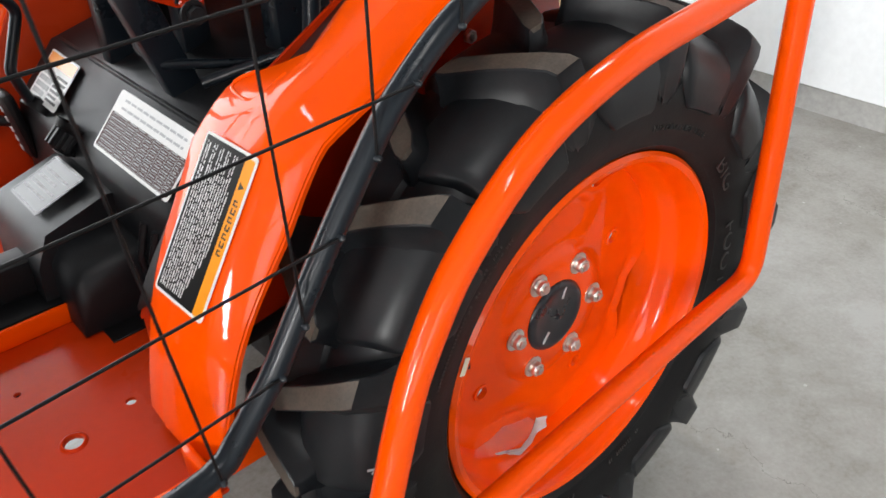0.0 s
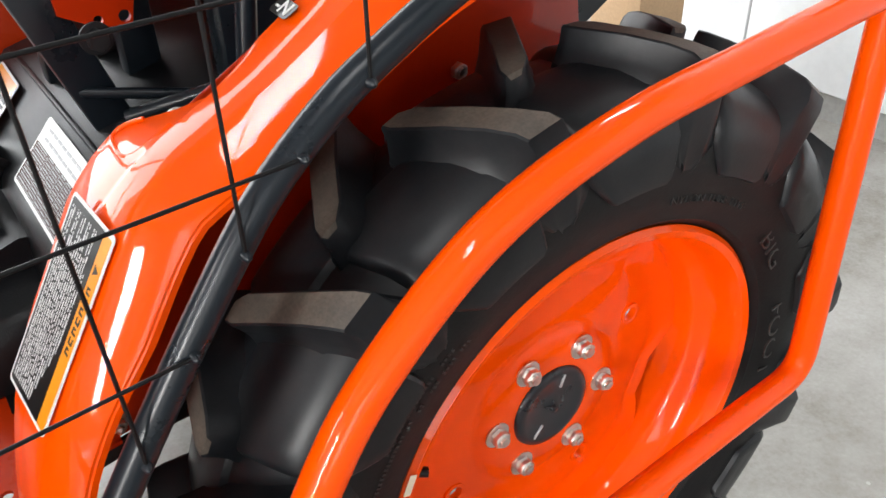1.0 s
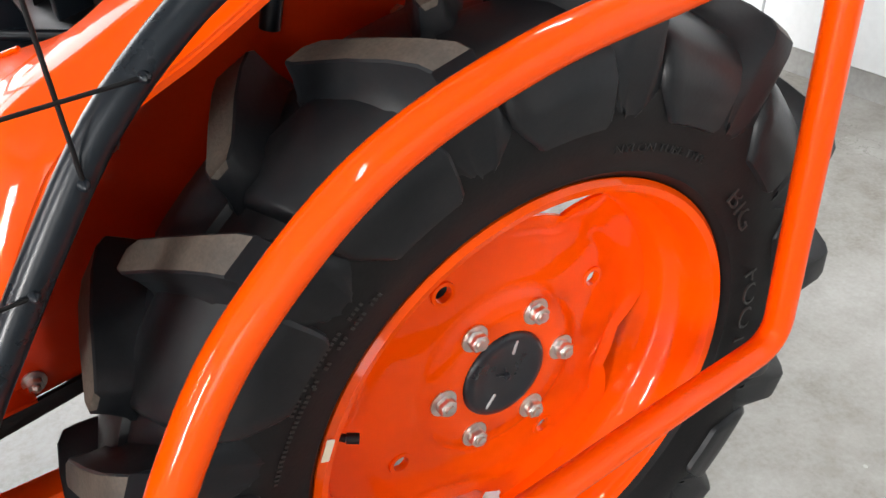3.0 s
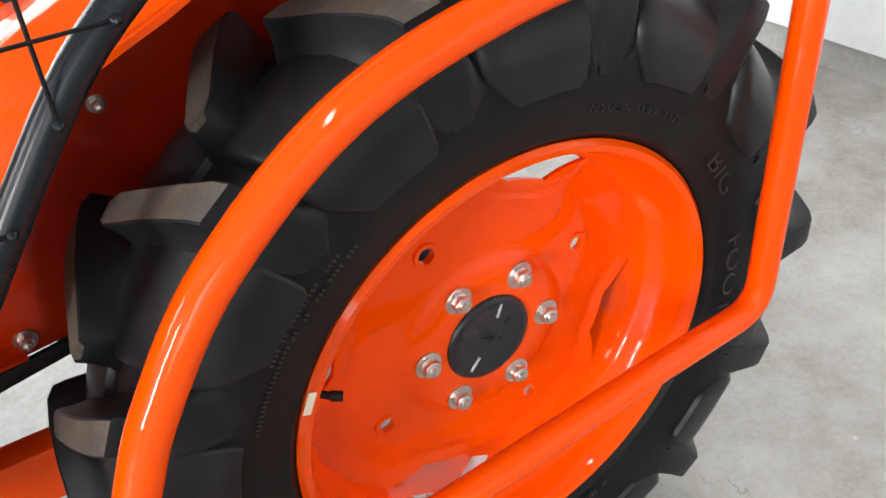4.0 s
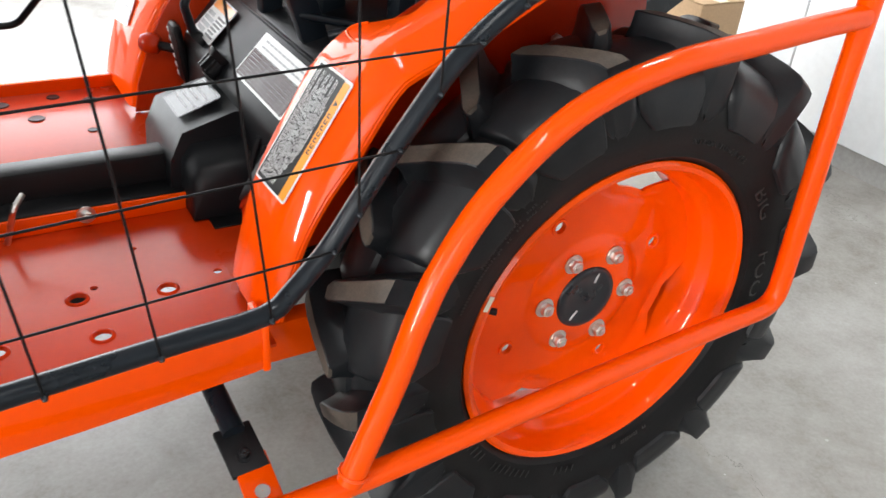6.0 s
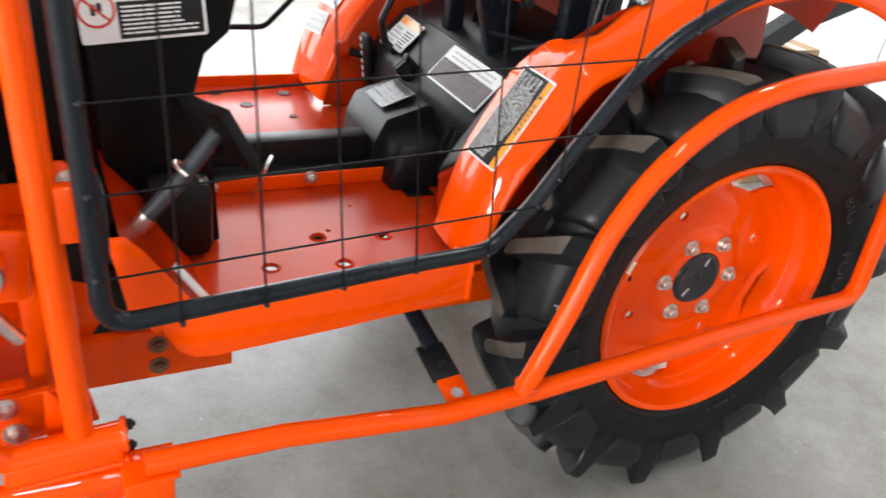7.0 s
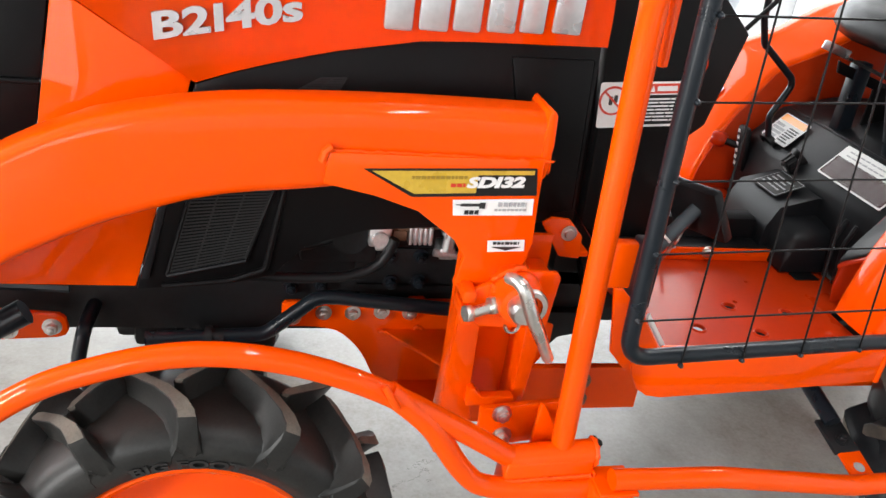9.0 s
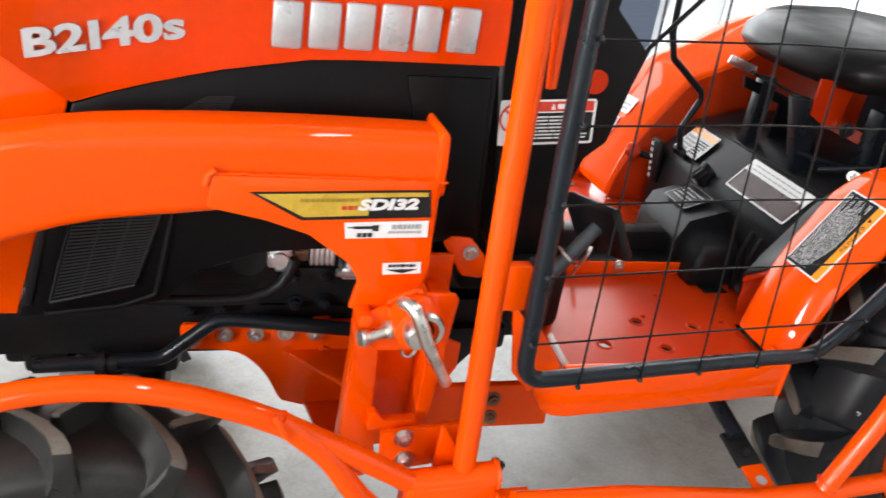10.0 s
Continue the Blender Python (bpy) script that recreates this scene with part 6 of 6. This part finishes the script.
gpart("weld_bead", tube([(-1.0625, -0.105 + 0.020 * math.cos(a), 0.466 + 0.0205 * math.sin(a)) for a in (math.tau * k / 24 for k in range(25))], lambda s: 0.0034 + 0.0012 * math.sin(s * 60), 6), "orange_weld", "ragged weld bead")
for z in (0.476, 0.440):
    b = bolt(G, (-1.060, -0.098, z), (1, 0, 0), r=0.008, h=0.007, material="black_iron", stud=0.003)
    b.matrix_parent_inverse = G_INV
gpart("weld_bead", tube([(-1.205 + 0.0065 * i, -0.1280, 0.4335 + 0.0003 * i + 0.0008 * math.sin(i * 2.1)) for i in range(22)], lambda s: 0.0035 + 0.001 * math.sin(s * 70), 6), "orange_weld")
front_arc = [(-1.13, -0.104, 0.459), (-1.19, -0.106, 0.463), (-1.225, -0.109, 0.485), (-1.30, -0.115, 0.536), (-1.394, -0.118, 0.592), (-1.474, -0.120, 0.628), (-1.547, -0.120, 0.648), (-1.617, -0.120, 0.656), (-1.685, -0.120, 0.651), (-1.753, -0.120, 0.634), (-1.822, -0.120, 0.607), (-1.89, -0.120, 0.560), (-1.96, -0.120, 0.495), (-2.03, -0.12, 0.41)]
gpart("front_arch_tube", tube(smooth_path(front_arc, 0.012), 0.0163, 20), "orange", "curved orange guard tube over the front wheel")
brace = [(-1.39, -0.120, 0.595), (-1.36, -0.121, 0.57), (-1.32, -0.122, 0.53), (-1.268, -0.124, 0.455), (-1.222, -0.125, 0.424), (-1.10, -0.125, 0.415), (-1.07, -0.125, 0.415)]
gpart("front_brace_tube", tube(smooth_path(brace, 0.01), 0.0165, 18), "orange", "bent orange brace tube")
gpart("weld_bead", tube([(-1.398, -0.134, 0.614), (-1.388, -0.140, 0.598), (-1.378, -0.137, 0.580)], 0.005, 8), "orange_weld")
post = gpart("guard_post", tube([(-1.112, -0.10, 0.455), (-1.1165, -0.10, 0.60), (-1.126, -0.10, 0.95), (-1.148, -0.10, 1.75)], 0.017, 20), "orange", "upright orange guard post")
gpart("hinge_plate", box(-1.122, -1.072, -0.112, -0.094, 0.754, 0.822, 0.003), "orange", "orange hinge plate on the post")
gpart("hook_handle", tube(filleted([(-1.083, -0.063, 1.045), (-1.089, -0.063, 1.15), (-1.10, -0.063, 1.40)], 0.02), lambda s: 0.0150 if s > 0.04 else 0.010, 14, squash=0.6), "orange", "flattened orange hook bar hanging by the post")
gpart("stay_strip", moved(box(-0.022, 0.022, -0.046, 0.046, -0.003, 0.003, 0.002), Matrix.Translation((-0.583, -0.106, 0.421)) @ Matrix.Rotation(radians(14), 4, "X")), "orange", "flat orange stay strip")
gpart("strip_hole", moved(revolve([(0.0005, -0.0036), (0.009, -0.0036), (0.0095, -0.003)], 20), Matrix.Translation((-0.583, -0.114, 0.4200)) @ Matrix.Rotation(radians(14), 4, "X") @ Matrix.Rotation(radians(-90), 4, "X")), "plinth")

# ---- the mesh screen door ----
C = thing("mesh_screen", "black tube-framed wire mesh safety screen", "safety screen", (-0.8, -0.11, 0.0))
C_INV = Matrix.Translation((-0.8, -0.11, 0.0)).inverted()


def cpart(name, bm, material="black_tube", label="", angle=50):
    ob = part(name, bm, material, C, label, angle)
    ob.matrix_parent_inverse = C_INV
    return ob


def screen_y(x):
    return float(np.interp(x, [-1.10, -0.50, -0.20], [-0.152, -0.080, -0.078]))


curve = [(-0.592, 0.656), (-0.564, 0.657), (-0.546, 0.662), (-0.532, 0.674), (-0.490, 0.714), (-0.446, 0.777), (-0.394, 0.850), (-0.345, 0.912), (-0.295, 0.956), (-0.255, 0.981), (-0.19, 1.014), (-0.12, 1.038), (-0.01, 1.075), (0.07, 1.13), (0.11, 1.25), (0.11, 1.70)]
edge = [(p.x, screen_y(p.x), p.z) for p in smooth_path([(x, 0, z) for x, z in curve], 0.015)]
frame_path = filleted([(-1.098, screen_y(-1.09), 1.70), (-1.087, screen_y(-1.087), 1.0), (-1.076, screen_y(-1.076), 0.667), (-0.85, screen_y(-0.85), 0.663), (-0.65, screen_y(-0.65), 0.659)], 0.04, 8) + [Vector(e) for e in edge]
cpart("screen_frame", tube(frame_path, 0.0118, 16), "black_tube", "bent blue-black tube frame")
cpart("top_tube", rod((-1.098, -0.152, 1.70), (0.10, -0.078, 1.70), 0.0135, 14))
ex = [e[0] for e in edge]
ez = [e[2] for e in edge]


def edge_x(z):
    return float(np.interp(z, ez, ex))


def edge_z(x):
    return 0.658 if x < -0.58 else float(np.interp(x, ex[: int(len(ex) * 0.72)], ez[: int(len(ez) * 0.72)]))


WR = 0.00145


def weld_spot(x, z):
    cpart("weld_spot", moved(revolve([(0.0005, -0.0045), (0.0030, -0.0025), (0.0042, 0.003), (0.0005, 0.004)], 10), Matrix.Translation((x, screen_y(x) - 0.013, z))), "black_tube")


for k in range(10):
    z = 0.734 + 0.0985 * k
    z1 = z - 0.012 + 0.009 * min(k, 4)
    x1 = edge_x(z1)
    cpart("mesh_wire", tube([(-1.08, screen_y(-1.08) - 0.012, z), (-0.8, screen_y(-0.8) - 0.012, z * 0.55 + z1 * 0.45), (x1, screen_y(x1) - 0.012, z1)], WR, 8), "wire")
    weld_spot(x1, z1)
    weld_spot(-1.08, z)
for x, lean in ((-0.993, 0.035), (-0.893, 0.06), (-0.791, 0.09), (-0.684, 0.10), (-0.566, 0.09), (-0.464, 0.02), (-0.374, 0.0), (-0.277, 0.0), (-0.18, 0.0), (-0.08, 0.0), (0.02, 0.0)):
    x += 0.009 * min(1.0, max(0.0, (x + 1.09) / 0.6))
    z0 = edge_z(x)
    cpart("mesh_wire", tube([(x, screen_y(x) - 0.012, z0 - 0.004), (x - lean * 0.4, screen_y(x) - 0.015, max(1.05, z0 + 0.1)), (x - lean, screen_y(x) - 0.012, 1.70)], WR, 8), "wire")
    weld_spot(x, z0 - 0.002)
cpart("hinge_block", box(-1.078, -1.062, -0.150, -0.092, 0.745, 0.828, 0.004), "black_tube")

scrap = bmesh.new()
rnd = random.Random(11)
grid = [[scrap.verts.new((0.13 * i / 7 - 0.065, 0.01 * math.sin(i * 1.3) + rnd.uniform(-0.004, 0.004), 0.022 * j / 3 + 0.006 * math.sin(i * 0.9 + j))) for j in range(4)] for i in range(8)]
for i in range(7):
    for j in range(3):
        scrap.faces.new((grid[i][j], grid[i + 1][j], grid[i + 1][j + 1], grid[i][j + 1]))
bmesh.ops.solidify(scrap, geom=list(scrap.faces), thickness=0.0005)
sc = part("wrapping_film", scrap, "film", None)
tagged(sc, "crumpled scrap of clear wrapping film in the rim", "wrapping film")
sc.matrix_basis = Matrix.Translation((-0.075, 0.005, 0.247))

# carton standing on the floor behind the rear wheels
carton = thing("carton", "plain brown cardboard carton standing on the concrete floor", "carton", (1.45, 1.22, 0.006))
part("body", box(-0.10, 0.10, -0.10, 0.10, 0.0, 0.53, 0.004), "cardboard", carton)
for sx in (-1, 1):
    flap = part("flap", box(-0.049, 0.049, -0.10, 0.10, 0.0, 0.004, 0.0015, 1), "cardboard", carton, "closed carton flap")
    flap.location = (0.0505 * sx, 0.0, 0.5305)
part("tape", box(-0.022, 0.022, -0.1005, 0.1005, 0.0, 0.0006), "cream", carton, "strip of packing tape").location = (0.0, 0.0, 0.5352)
